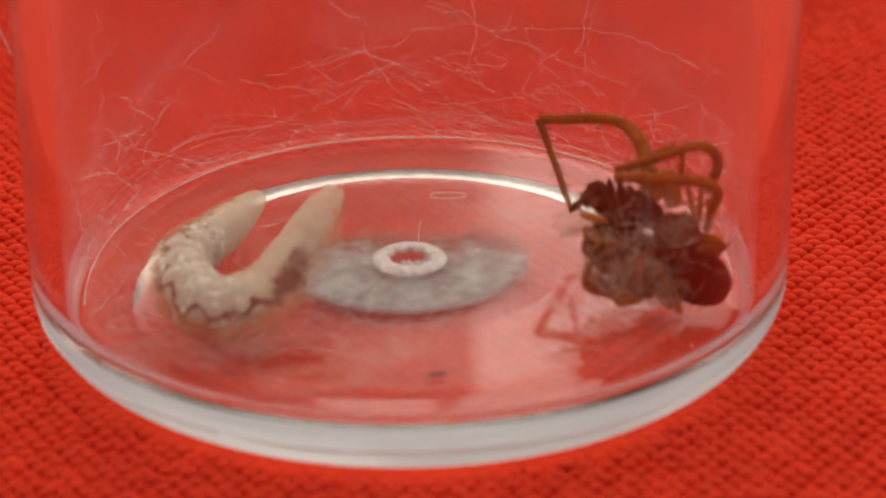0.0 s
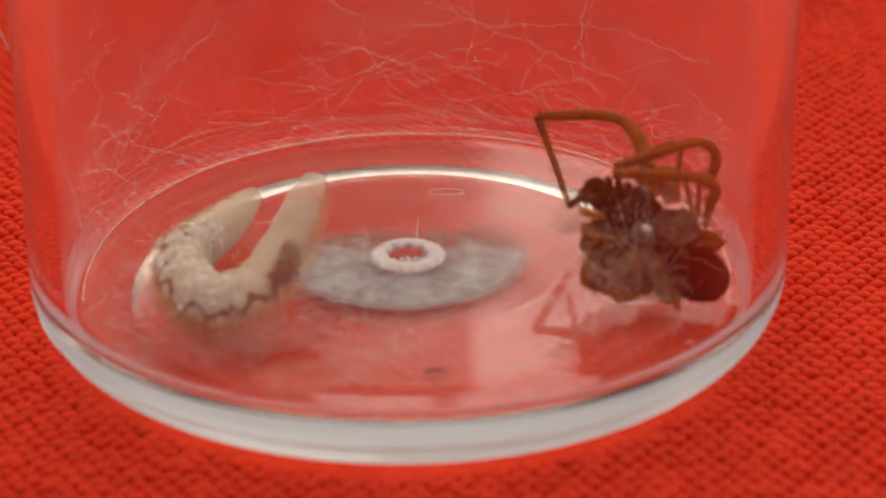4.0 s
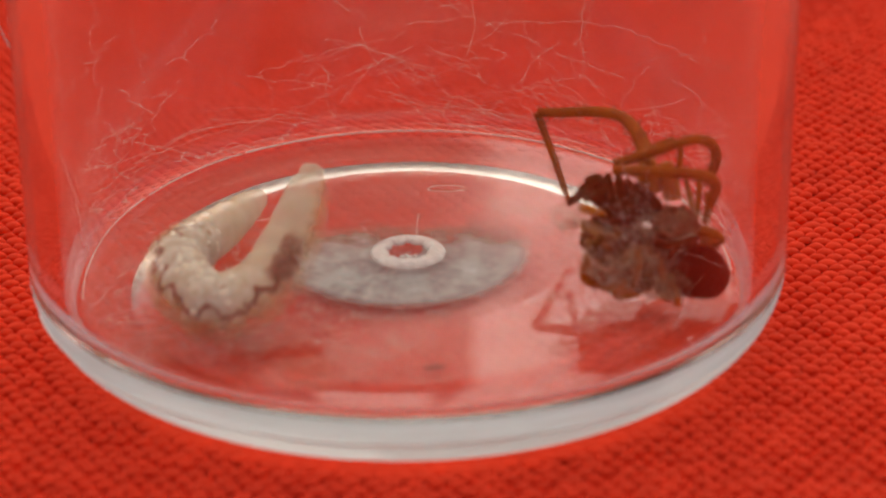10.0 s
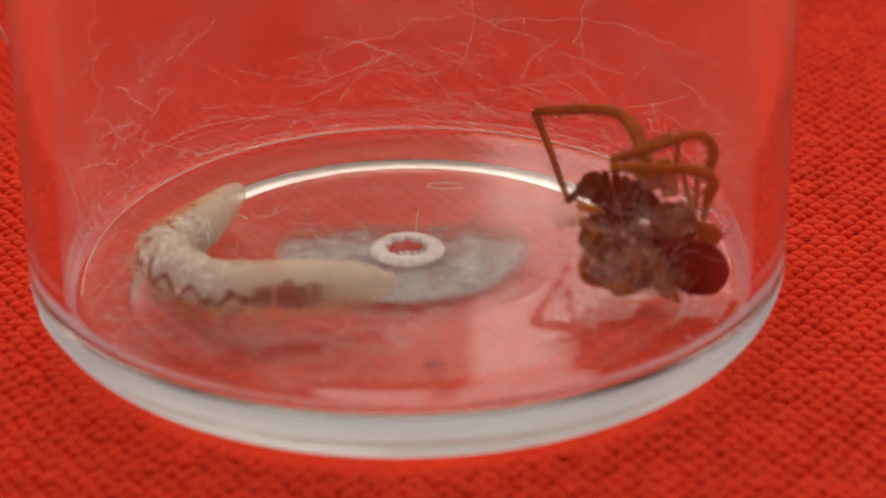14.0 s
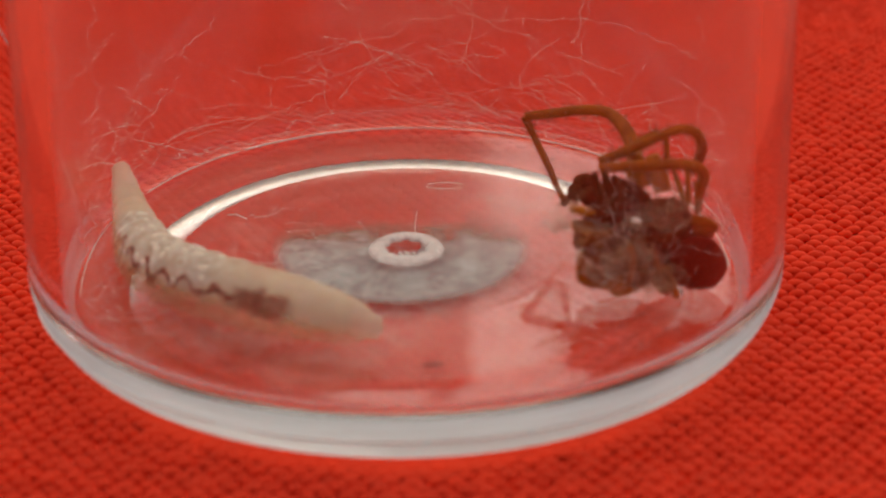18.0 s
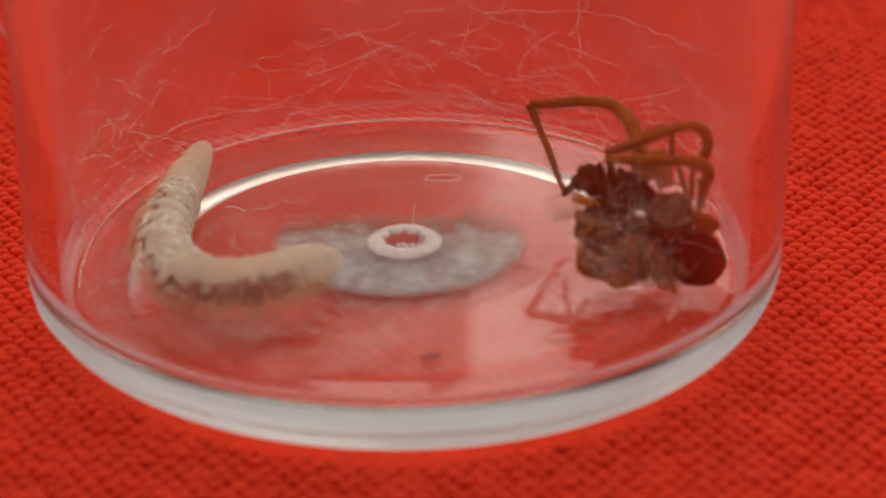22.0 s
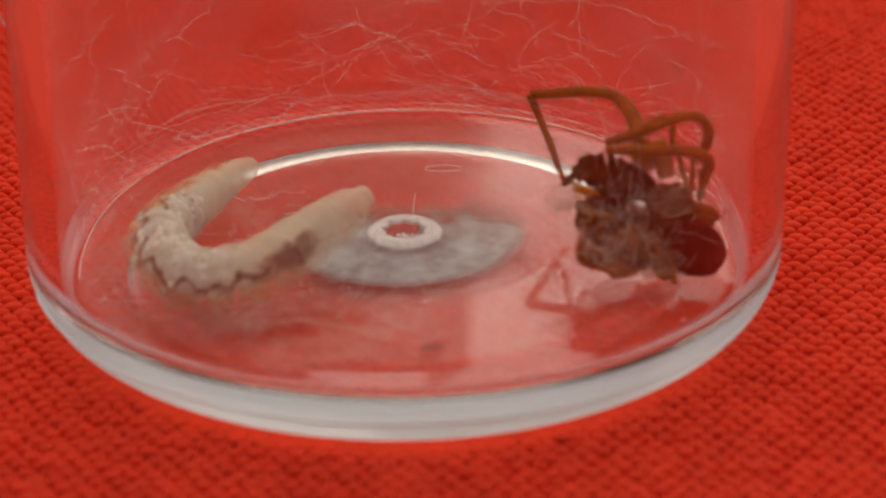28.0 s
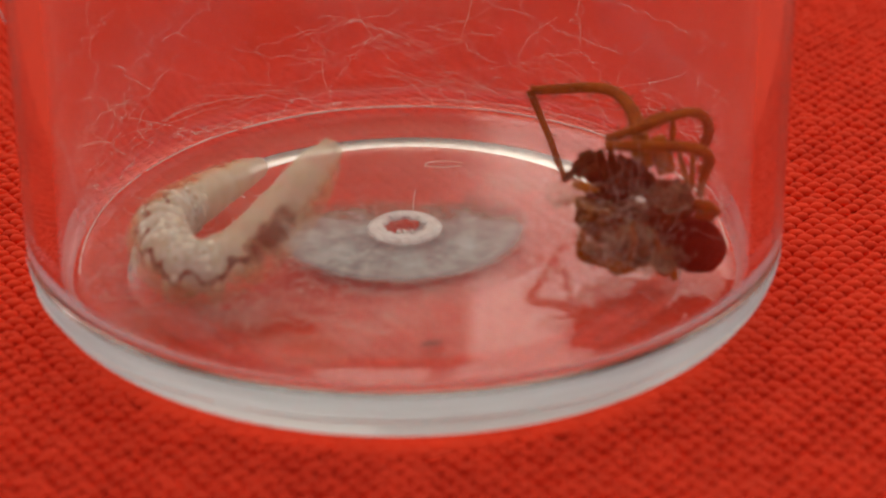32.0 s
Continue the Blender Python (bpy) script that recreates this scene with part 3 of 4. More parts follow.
limb("leg", [(8.33, -3.50, 5.25), (8.71, -3.70, 4.94), (9.38, -3.70, 4.75), (10.09, -3.40, 4.88)], [0.14, 0.18, 0.19, 0.14], DARK)
limb("leg", [(8.46, -3.60, 5.57), (9.23, -3.60, 5.09), (10.05, -3.30, 5.19)], [0.10, 0.14, 0.12], DARK)
limb("leg", [(10.35, -2.90, 5.00), (10.87, -2.90, 4.81), (11.25, -2.90, 4.49)], [0.18, 0.24, 0.16], LEG)
limb("leg", [(6.96, -3.30, 4.47), (6.44, -3.60, 4.40), (6.29, -3.80, 4.10), (6.32, -3.80, 3.58), (6.83, -3.80, 3.37), (7.20, -3.80, 3.57)], [0.12, 0.16, 0.19, 0.20, 0.19, 0.13], LEG)
limb("leg", [(8.81, -3.80, 4.53), (8.97, -3.90, 3.79), (9.37, -3.90, 3.21), (9.44, -4.60, 2.86)], [0.13, 0.14, 0.14, 0.10], LEG)
limb("leg", [(6.22, -2.70, 5.83), (6.59, -3.20, 5.91), (7.20, -3.30, 5.71)], [0.14, 0.18, 0.13], PALELEG, "pale yellowish leg joint")
limb("leg", [(6.08, 0.60, 4.55), (6.40, -1.20, 5.70), (6.98, -2.10, 5.95)], [0.11, 0.16, 0.18], DARK)
limb("leg", [(8.03, -4.00, 4.78), (8.10, -4.20, 4.20), (7.90, -4.10, 3.38)], [0.11, 0.13, 0.10], LEG)
lump("cephalothorax", (8.04, -2.30, 5.75), (1.05, 0.95, 0.62), DARK, 1, "", (0, 18, 0), 0.16)
lump("breastplate", (8.55, -2.60, 5.63), (0.62, 0.55, 0.55), DARK, 2, "", (0, 30, 0), 0.16)
lump("jaws", (6.78, -1.90, 6.36), (0.42, 0.45, 0.34), DARK, 3, "", (0, 10, 0), 0.24)
lump("jaws", (6.49, -2.20, 6.22), (0.30, 0.34, 0.28), DARK, 4, "", (0, 20, 0), 0.24)
lump("jaws", (6.95, -2.50, 6.12), (0.42, 0.42, 0.36), DARK, 5, "", (0, 20, 0), 0.24)
lump("shrunken_flank", (7.19, -3.20, 4.68), (0.88, 0.82, 0.78), TAN, 6, "tan silky tissue of the sucked-out body", (0, 25, 0), 0.3)
lump("shrunken_flank", (7.99, -3.30, 4.19), (1.02, 0.90, 0.84), TAN, 7, "tan silky tissue of the sucked-out body", (0, 0, 0), 0.3)
lump("shrunken_flank", (7.50, -2.80, 5.11), (0.95, 0.85, 0.52), TAN, 8, "tan silky tissue of the sucked-out body", (0, 12, 0), 0.3)
lump("shrunken_flank", (6.45, -3.00, 4.96), (0.33, 0.36, 0.45), TAN, 9, "tan silky tissue of the sucked-out body", (0, 0, 0), 0.3)
lump("waist", (8.84, -2.80, 4.86), (0.85, 0.78, 0.62), DARK, 10, "", (0, 25, 0), 0.25)
lump("waist", (9.77, -2.60, 4.45), (0.70, 0.65, 0.45), DARK, 11, "", (0, 0, 0), 0.25)
lump("waist", (9.41, -3.20, 3.98), (0.55, 0.50, 0.55), DARK, 12, "", (0, 0, 0), 0.25)
lump("waist", (9.04, -3.30, 4.63), (0.55, 0.50, 0.45), DARK, 13, "", (0, 0, 0), 0.25)
lump("waist", (7.40, -3.20, 5.61), (0.70, 0.50, 0.42), DARK, 14, "", (0, 10, 0), 0.3)
lump("waist", (8.26, -3.40, 5.21), (0.66, 0.50, 0.46), DARK, 15, "", (0, 0, 0), 0.3)
lump("waist", (8.69, -3.50, 4.40), (0.42, 0.40, 0.50), DARK, 16, "", (0, 0, 0), 0.3)
lump("fuzzy_flank", (9.59, -2.90, 5.40), (0.72, 0.60, 0.52), FUZZ, 17, "greyish silk-covered flank", (0, 0, 0), 0.3)
lump("fuzzy_flank", (8.89, -3.50, 3.97), (0.36, 0.36, 0.48), FUZZ, 18, "greyish silk-covered flank", (0, 0, 0), 0.3)
lump("abdomen", (10.40, -3.30, 3.48), (1.06, 1.00, 0.98), ABDOMEN, 19, "dark red-brown round abdomen", (0, 20, 0), 0.05)
lump("spinnerets", (10.85, -2.80, 4.54), (0.42, 0.42, 0.34), LEG, 20, "", (0, 0, 0), 0.25)
lump("crumpled_leg", (6.64, -3.60, 3.59), (0.42, 0.38, 0.26), LEG, 21, "", (0, 0, 0), 0.3)
lump("crumpled_leg", (7.60, -3.70, 3.21), (0.62, 0.45, 0.36), PALELEG, 22, "amber crumpled leg", (0, 0, 0), 0.3)
lump("crumpled_leg", (8.32, -3.70, 3.40), (0.55, 0.42, 0.42), TAN, 23, "", (0, 0, 0), 0.3)
lump("shrunken_flank", (9.01, -3.60, 3.38), (0.42, 0.40, 0.40), TAN, 24, "tan silky tissue of the sucked-out body", (0, 0, 0), 0.3)
lump("crumpled_leg", (9.23, -3.80, 2.87), (0.34, 0.30, 0.22), LEG, 25, "", (0, 0, 0), 0.3)
lump("fuzzy_flank", (9.23, -3.30, 3.58), (0.45, 0.42, 0.45), FUZZ, 26, "greyish silk-covered flank", (0, 0, 0), 0.3)
# a glint on the body, modelled as a white lump
lump("body_glint", (8.30, -4.60, 5.99), (0.17, 0.10, 0.10), SILK_AND_GLINT, 27, "tiny white lump standing in for a glint on the body", (0, 20, 0), 0.1)
lump("silk_veil", (7.50, -4.10, 4.64), (1.35, 0.55, 1.05), VEIL, 28, "thin pinkish matted silk over the body", (0, 10, 0), 0.25)
lump("silk_veil", (6.02, -2.60, 5.83), (0.95, 0.40, 0.70), VEIL, 29, "thin pinkish matted silk over the body", (0, -25, 0), 0.25)
lump("silk_veil", (9.40, -3.60, 5.74), (1.05, 0.45, 0.75), VEIL, 30, "thin pinkish matted silk over the body", (0, 0, 0), 0.25)
lump("silk_veil", (8.74, -4.20, 3.61), (1.00, 0.40, 0.65), VEIL, 31, "thin pinkish matted silk over the body", (0, 0, 0), 0.25)


def leg_hairs():
    """Short hairs standing out all over the limbs, and a few loose silk strands round the body."""
    rng, runs = random.Random(5), []
    for points, radii in LIMB_LINES:
        for i, (a, b) in enumerate(zip(points, points[1:])):
            for k in range(int((b - a).length * 26)):
                u = rng.random()
                out = Vector((rng.gauss(0, 1), rng.gauss(0, 1), rng.gauss(0, 1)))
                t = (b - a).normalized()
                out = (out - t * out.dot(t)).normalized()
                base = a.lerp(b, u) + out * (radii[i] + (radii[i + 1] - radii[i]) * u) * 0.9
                runs.append(([base, base + (out + t * 0.5) * rng.uniform(0.10, 0.26)], 0.011))
    return runs


def body_silk():
    rng, runs = random.Random(6), []
    for k in range(240):
        c = Vector((rng.gauss(0.2, 0.85), rng.gauss(0.0, 0.35), rng.gauss(1.4, 0.8)))
        h, e, pts = rng.uniform(0, 6.3), rng.gauss(0, 0.6), []
        for i in range(rng.randint(5, 14)):
            pts.append(c.copy())
            h, e = h + rng.gauss(0, 0.35), e + rng.gauss(0, 0.3)
            c += 0.22 * Vector((math.cos(h) * math.cos(e), 0.4 * math.sin(h) * math.cos(e), math.sin(e)))
            c.z = max(c.z, 0.0)
        runs.append((pts, rng.uniform(0.0020, 0.0045)))
    return runs


part("leg_hairs", threads("leg_hairs", leg_hairs(), HAIR), spider, "short brown hairs on the legs")
part("silk_strands", threads("silk_strands", body_silk()), spider, "loose white silk strands round the body")


def spider_at(roll, turn):
    """Rocked on its resting point by roll degrees (its legs going over), turned by turn degrees."""
    return Matrix.Translation(PIVOT) @ pose(0, 0, 0, 0, -roll, turn)


SPIDER_ROLLS = [(0.0, 0.0, 0), (13.0, 0.0, 0), (13.5, 0.4, 0), (14.0, 1.0, 0), (14.5, 1.8, 0), (16.5, 6.6, 0), (17.0, 6.9, 0), (17.5, 6.6, 0),
                (18.0, 5.8, 0), (18.5, 4.2, 0), (19.0, 3.0, 0), (20.0, 2.4, 0), (25.5, 2.0, 0), (32.0, 2.0, 0)]


# small white lumps standing in for the glints inside the moulding ring
for x, y, r in ((-0.22, -0.62, 0.10), (0.02, -0.70, 0.12), (0.26, -0.60, 0.09), (-0.05, -0.45, 0.06)):
    part("gate_glint", blob("gate_glint", (r, 0.8 * r, 1.1 * r), SILK_AND_GLINT, 50 + int(r * 100), 0.3, 1.6, 8, 12), vial, "", pose(x * MM, (y + 0.4) * MM, 2.86 * MM))

# ---- silk threads and crumbs in the vial ----
def wall_silk():
    rng, runs = random.Random(11), []
    for k in range(150):
        a, z = radians(rng.uniform(15, 170)), FLOOR + abs(rng.gauss(0.9, 2.1)) + 0.3
        da, dz = rng.uniform(-1, 1) * 0.030, rng.uniform(-1, 1) * 0.20
        pts = []
        for i in range(rng.randint(8, 30)):
            r = 12.66 - 0.5 * rng.random() ** 3
            pts.append((r * math.cos(a), r * math.sin(a), max(z, FLOOR + 0.1)))
            da += rng.gauss(0, 0.003)
            dz += rng.gauss(0, 0.022)
            a, z = a + da, z + dz * 0.8
        runs.append((pts, rng.uniform(0.0035, 0.0085)))
    return runs


def floor_silk():
    rng, runs = random.Random(12), []
    for k in range(330):
        if k < 230:
            x, y = rng.gauss(-7.0, 3.0), rng.gauss(-3.5, 3.0)
        else:
            x, y = rng.uniform(-6, 9), rng.gauss(-5.0, 2.2)
        h, pts = rng.uniform(0, 6.3), []
        for i in range(rng.randint(5, 12)):
            r = math.hypot(x, y)
            if r > 12.0:
                break
            pts.append((x, y, floor_at(r) + 0.02 + 0.25 * rng.random() ** 2))
            h += rng.gauss(0, 0.45)
            x, y = x + 0.28 * math.cos(h), y + 0.28 * math.sin(h)
        if len(pts) > 3:
            runs.append((pts, rng.uniform(0.0025, 0.0060)))
    return runs


def silk_mats():
    """Thin matted films of silk lying on the floor, uneven in outline."""
    verts, faces = [], []
    for n, (cx, cy, size) in enumerate([(-7.9, -6.7, 1.6), (-6.1, -6.1, 1.4), (-4.1, -6.8, 1.7), (-2.1, -7.3, 1.4), (-9.4, -3.0, 1.1), (-6.3, 1.8, 1.0), (-5.4, 0.8, 0.9), (-0.6, -6.9, 1.3), (-3.3, -9.0, 1.6), (-10.0, -0.1, 0.8), (1.9, -5.2, 1.0), (4.7, -4.4, 1.2), (3.8, 4.1, 1.4), (5.4, 1.4, 1.3), (6.3, 3.0, 1.6), (5.3, 4.6, 1.4), (5.9, -0.6, 1.1)]):
        o = len(verts)
        for i in range(7):
            for k in range(24):
                a = k * math.pi / 12
                r = size * i / 6 * (1 + 0.5 * noise.noise(Vector((math.cos(a) * 1.7, math.sin(a) * 1.7, n * 3.0))))
                x, y = cx + 1.25 * r * math.cos(a), cy + r * math.sin(a)
                h = 0.02 + 0.12 * (1 - i / 6) * abs(noise.noise(Vector((x, y, n))))
                verts.append((x * MM, y * MM, (floor_at(math.hypot(x, y)) + h) * MM))
        for i in range(6):
            for k in range(24):
                j = (k + 1) % 24
                faces.append((o + i * 24 + k, o + i * 24 + j, o + i * 24 + 24 + j, o + i * 24 + 24 + k))
    return mesh_of("silk_mat", verts, faces, FILM)


tagged(new("silk_mat", silk_mats()), "thin whitish matted silk film on the vial floor", "silk", kind="stuff")
tagged(new("silk_on_wall", threads("silk_on_wall", wall_silk())), "fine whitish silk threads spun along the vial wall", "silk", kind="stuff")
tagged(new("silk_on_floor", threads("silk_on_floor", floor_silk())), "matted whitish silk threads lying on the vial floor", "silk", kind="stuff")
tagged(new("loose_thread", threads("loose_thread", [([(-14.87, 0.00, 12.88), (-14.42, 0.00, 11.60), (-14.05, 0.00, 10.62), (-13.90, 0.00, 9.54), (-13.64, 0.00, 8.65)], 0.03)])), "long loose white thread clinging beside the vial", "thread")
tagged(new("loose_thread", threads("loose_thread", [([(-13.25, -2.00, 9.30), (-12.86, -2.00, 8.36), (-12.39, -2.00, 7.37), (-12.06, -2.00, 6.37), (-11.86, -2.00, 5.14)], 0.014)])), "long loose white thread clinging beside the vial", "thread")
tagged(new("silk_loop", threads("silk_loop", [([(1.58 + 0.75 * math.cos(k * 0.42) + 0.06 * math.sin(k * 2.0), 6.16 + 0.3 * math.sin(k * 0.42), floor_at(6) + 0.02) for k in range(15)], 0.012)])), "small oval loop of whitish silk stuck on the floor", "silk")
tagged(new("silk_bristle", threads("silk_bristle", [([(0.34, 1.92, 2.76), (0.36, 1.92, 3.23), (0.44, 1.92, 3.63)], 0.013)])), "short upright whitish bristle on the vial floor", "thread")
tagged(new("white_fleck", threads("white_fleck", [([(-6.98, 3.52, 2.85), (-6.65, 3.50, 2.90), (-6.20, 3.17, 2.85)], 0.024)])), "small white sliver lying on the vial floor", "debris")
crumb = tagged(new("dark_crumb", blob("dark_crumb", (0.36, 0.12, 0.05), CRUMB, 21, 0.3)), "small dark brown crumb on the vial floor", "debris")
crumb.matrix_basis = pose(0.00083, -0.00820, 0.00180, 0, 0, 12)

# ---- the larva ----
larva = tagged(new("larva"), "cream translucent maggot with dark zigzag gut, on the vial floor", "larva")
def girth(u):
    return float(np.interp(u, [0, 0.03, 0.1, 0.2, 0.32, 0.45, 0.62, 0.78, 0.86, 0.91, 0.955, 0.985, 1.0], [0.44, 0.56, 0.74, 0.92, 1.08, 1.16, 1.18, 1.15, 1.08, 1.00, 0.86, 0.68, 0.48]))


def segment_mesh(i):
    """One ring of the body along x: swollen in the middle, drawn in at both ends, its girth following the body's taper."""
    u = (i + 0.5) / SEGMENTS
    half = 0.5 * STEP + 0.5
    steps, rings = 24, 14
    verts, faces = [], []
    for k in range(rings + 1):
        s = -1 + 2 * k / rings
        r = girth(min(max(u + s * half / (SEGMENTS * STEP), 0), 1))
        end = (1 - abs(s) ** 7) ** 0.5
        swell = 1 + (0.006 if i >= 11 else 0.015) * math.cos(s * half / (0.5 * STEP) * math.pi)
        for j in range(steps):
            a = 2 * math.pi * j / steps
            d = 1 + 0.05 * noise.noise(Vector((s * 2 + i * 3.1, math.cos(a) * 1.5, math.sin(a) * 1.5)))
            rr = max(r * end * swell * d, 0.004)
            verts.append((s * half * MM, rr * math.cos(a) * MM, rr * math.sin(a) * MM))
    for k in range(rings):
        for j in range(steps):
            n = (j + 1) % steps
            faces.append((k * steps + j, k * steps + n, (k + 1) * steps + n, (k + 1) * steps + j))
    faces.append(tuple(range(steps)))
    faces.append(tuple(range(rings * steps + steps - 1, rings * steps - 1, -1)))
    me = mesh_of("body_segment", verts, faces, SKIN)
    way = me.attributes.new("along", "FLOAT", "POINT")
    way.data.foreach_set("value", [(i + 0.5) * STEP + v[0] / MM for v in verts])
    return me


def on_skin(i, s, a, lift=0.0):
    r = girth(min(max((i + 0.5 + s) / SEGMENTS, 0), 1)) * 1.02 + lift
    return Vector((s * STEP, r * math.cos(a), r * math.sin(a)))


segments = []
for i in range(SEGMENTS):
    seg = part("head" if i == SEGMENTS - 1 else "tail_tip" if i == 0 else "body_segment", segment_mesh(i), larva)
    segments.append(seg)
    rng = random.Random(40 + i)
    if 4 <= i <= 9:
        verts, faces = [], []
        for k in range(18):
            c = on_skin(i, rng.uniform(-0.5, 0.5), rng.uniform(-1.7, 0.3), -0.16)
            r = rng.uniform(0.10, 0.2)
            o = len(verts)
            for q in range(5):
                for w in range(8):
                    e, f = -1.2 + 2.4 * q / 4, w * math.pi / 4
                    verts.append((c + Vector((math.cos(e) * math.cos(f), math.cos(e) * math.sin(f), math.sin(e))) * r) * MM)
            for q in range(4):
                for w in range(8):
                    faces.append((o + q * 8 + w, o + q * 8 + (w + 1) % 8, o + q * 8 + 8 + (w + 1) % 8, o + q * 8 + 8 + w))
            faces.append(tuple(o + w for w in range(7, -1, -1)))
            faces.append(tuple(o + 32 + w for w in range(8)))
        part("fat_granules", mesh_of("fat_granules", verts, faces, FAT), seg, "whitish fat granules under the skin")

CURVES = {}


def bend(t, *points):
    """The body's line at t seconds: seven points in mm from the tail's tip to the head."""
    CURVES[t] = [Vector(p) for p in points]


def line_at(points, u):
    n = len(points) - 1
    x = min(max(u, 0), 1) * n
    i = min(int(x), n - 1)
    v = x - i
    a, b, c, d = points[max(i - 1, 0)], points[i], points[i + 1], points[min(i + 2, n)]
    return 0.5 * ((2 * b) + (c - a) * v + (2 * a - 5 * b + 4 * c - d) * v * v + (3 * b - a - 3 * c + d) * v ** 3)


def segment_poses(points):
    dense = [line_at(points, k / 240) for k in range(241)]
    run = [0.0]
    for a, b in zip(dense, dense[1:]):
        run.append(run[-1] + (b - a).length)
    out = []
    for i in range(SEGMENTS):
        def spot(q):
            k = int(np.searchsorted(run, q * run[-1]))
            return dense[min(max(k, 0), 240)]
        u = 0.02 + 0.965 * (i + 0.5) / SEGMENTS
        t = (spot(min(u + 0.05, 1)) - spot(max(u - 0.05, 0))).normalized()
        near = Vector((0.0, -0.89, 0.46))
        near = (near - t * near.dot(t)).normalized()
        side = near.cross(t)
        m = Matrix((t, near, t.cross(near))).transposed().to_4x4()
        m.translation = spot(u) * MM
        out.append(m)
    return out


def motions():
    bend(0, (-5.97, 5.07, 3.23), (-7.06, 1.67, 3.59), (-8.38, -2.39, 3.86), (-6.78, -5.94, 3.90), (-5.04, -4.94, 3.94), (-3.75, -3.40, 4.97), (-2.69, -1.80, 6.46))
    bend(1, (-5.77, 5.05, 3.23), (-6.97, 1.61, 3.59), (-8.36, -2.44, 3.86), (-6.82, -5.94, 3.90), (-5.11, -5.07, 3.94), (-3.89, -3.40, 4.98), (-3.00, -1.80, 6.54))
    bend(2, (-5.98, 4.73, 3.23), (-7.04, 1.46, 3.59), (-8.35, -2.58, 3.86), (-6.77, -6.08, 3.90), (-5.03, -5.12, 3.94), (-3.78, -3.40, 4.89), (-2.96, -1.80, 6.29))
    bend(3, (-6.04, 5.02, 3.23), (-7.06, 1.72, 3.59), (-8.36, -2.34, 3.86), (-6.78, -5.94, 3.90), (-5.08, -4.98, 3.94), (-3.94, -3.40, 4.95), (-3.12, -1.80, 6.40))
    bend(3.5, (-6.08, 4.96, 3.23), (-7.05, 1.62, 3.59), (-8.36, -2.44, 3.86), (-6.81, -6.03, 3.90), (-5.16, -4.98, 3.94), (-4.06, -3.40, 4.96), (-3.24, -1.80, 6.67))
    bend(5.5, (-5.99, 5.01, 3.23), (-7.05, 1.62, 3.59), (-8.36, -2.44, 3.86), (-6.85, -6.03, 3.90), (-5.24, -4.97, 3.94), (-4.09, -3.40, 5.09), (-3.36, -1.80, 6.87))
    bend(6, (-5.84, 4.61, 3.23), (-7.03, 1.30, 3.59), (-8.35, -2.54, 3.86), (-6.81, -6.12, 3.90), (-5.19, -5.11, 3.94), (-3.99, -3.40, 5.22), (-3.07, -1.80, 6.80))
    bend(7, (-5.70, 4.43, 3.24), (-6.87, 1.45, 3.59), (-8.36, -2.39, 3.86), (-6.61, -6.22, 3.90), (-4.85, -5.66, 3.93), (-3.41, -3.40, 4.28), (-1.99, -1.80, 5.31))
    bend(8, (-5.79, 4.43, 3.24), (-6.95, 1.24, 3.59), (-8.39, -2.58, 3.86), (-6.85, -6.16, 3.90), (-5.20, -5.02, 3.94), (-3.89, -3.40, 5.15), (-2.99, -1.80, 6.78))
    bend(9, (-5.71, 4.71, 3.23), (-6.96, 1.50, 3.59), (-8.40, -2.44, 3.86), (-6.85, -6.03, 3.90), (-5.28, -4.97, 3.94), (-4.33, -3.40, 5.25), (-3.77, -1.80, 7.21))
    bend(10, (-5.83, 4.44, 3.24), (-6.99, 1.25, 3.59), (-8.38, -2.68, 3.86), (-6.80, -6.25, 3.90), (-5.20, -5.02, 3.94), (-4.05, -3.40, 5.16), (-3.39, -1.80, 7.05))
    bend(11, (-5.77, 3.99, 3.24), (-6.93, 1.03, 3.59), (-8.38, -2.68, 3.86), (-6.80, -6.25, 3.90), (-5.06, -5.38, 3.93), (-3.70, -3.40, 4.71), (-2.52, -1.80, 6.11))
    bend(12, (-5.26, 3.84, 3.25), (-6.82, 0.92, 3.59), (-8.32, -2.58, 3.86), (-6.58, -6.35, 3.90), (-4.84, -5.48, 3.94), (-3.28, -3.40, 4.61), (-1.77, -1.80, 5.74))
    bend(12.5, (-5.06, 3.39, 3.26), (-6.72, 0.71, 3.60), (-8.32, -2.58, 3.86), (-6.58, -6.26, 3.90), (-4.83, -5.57, 3.93), (-3.19, -3.40, 4.12), (-1.58, -1.80, 4.36))
    bend(13, (-5.01, 3.22, 3.26), (-6.77, 0.10, 3.60), (-8.43, -2.86, 3.86), (-6.70, -6.04, 3.90), (-4.64, -5.50, 3.94), (-2.57, -4.20, 3.88), (-0.77, -2.42, 3.52))
    bend(13.5, (-5.66, 3.92, 3.24), (-6.93, 1.03, 3.59), (-8.66, -2.47, 3.85), (-7.02, -5.67, 3.90), (-4.85, -5.26, 3.94), (-2.67, -4.60, 3.87), (-0.70, -3.30, 3.51))
    bend(14, (-6.72, 4.89, 3.22), (-7.71, 1.46, 3.58), (-8.86, -2.59, 3.85), (-6.84, -5.37, 3.91), (-4.64, -5.50, 3.94), (-2.65, -5.18, 3.86), (-0.76, -4.02, 3.50))
    bend(14.5, (-7.24, 3.99, 3.22), (-8.30, 0.88, 3.57), (-8.97, -2.44, 3.85), (-6.85, -5.00, 4.02), (-4.63, -5.58, 3.94), (-2.64, -5.71, 3.85), (-0.66, -5.22, 3.47))
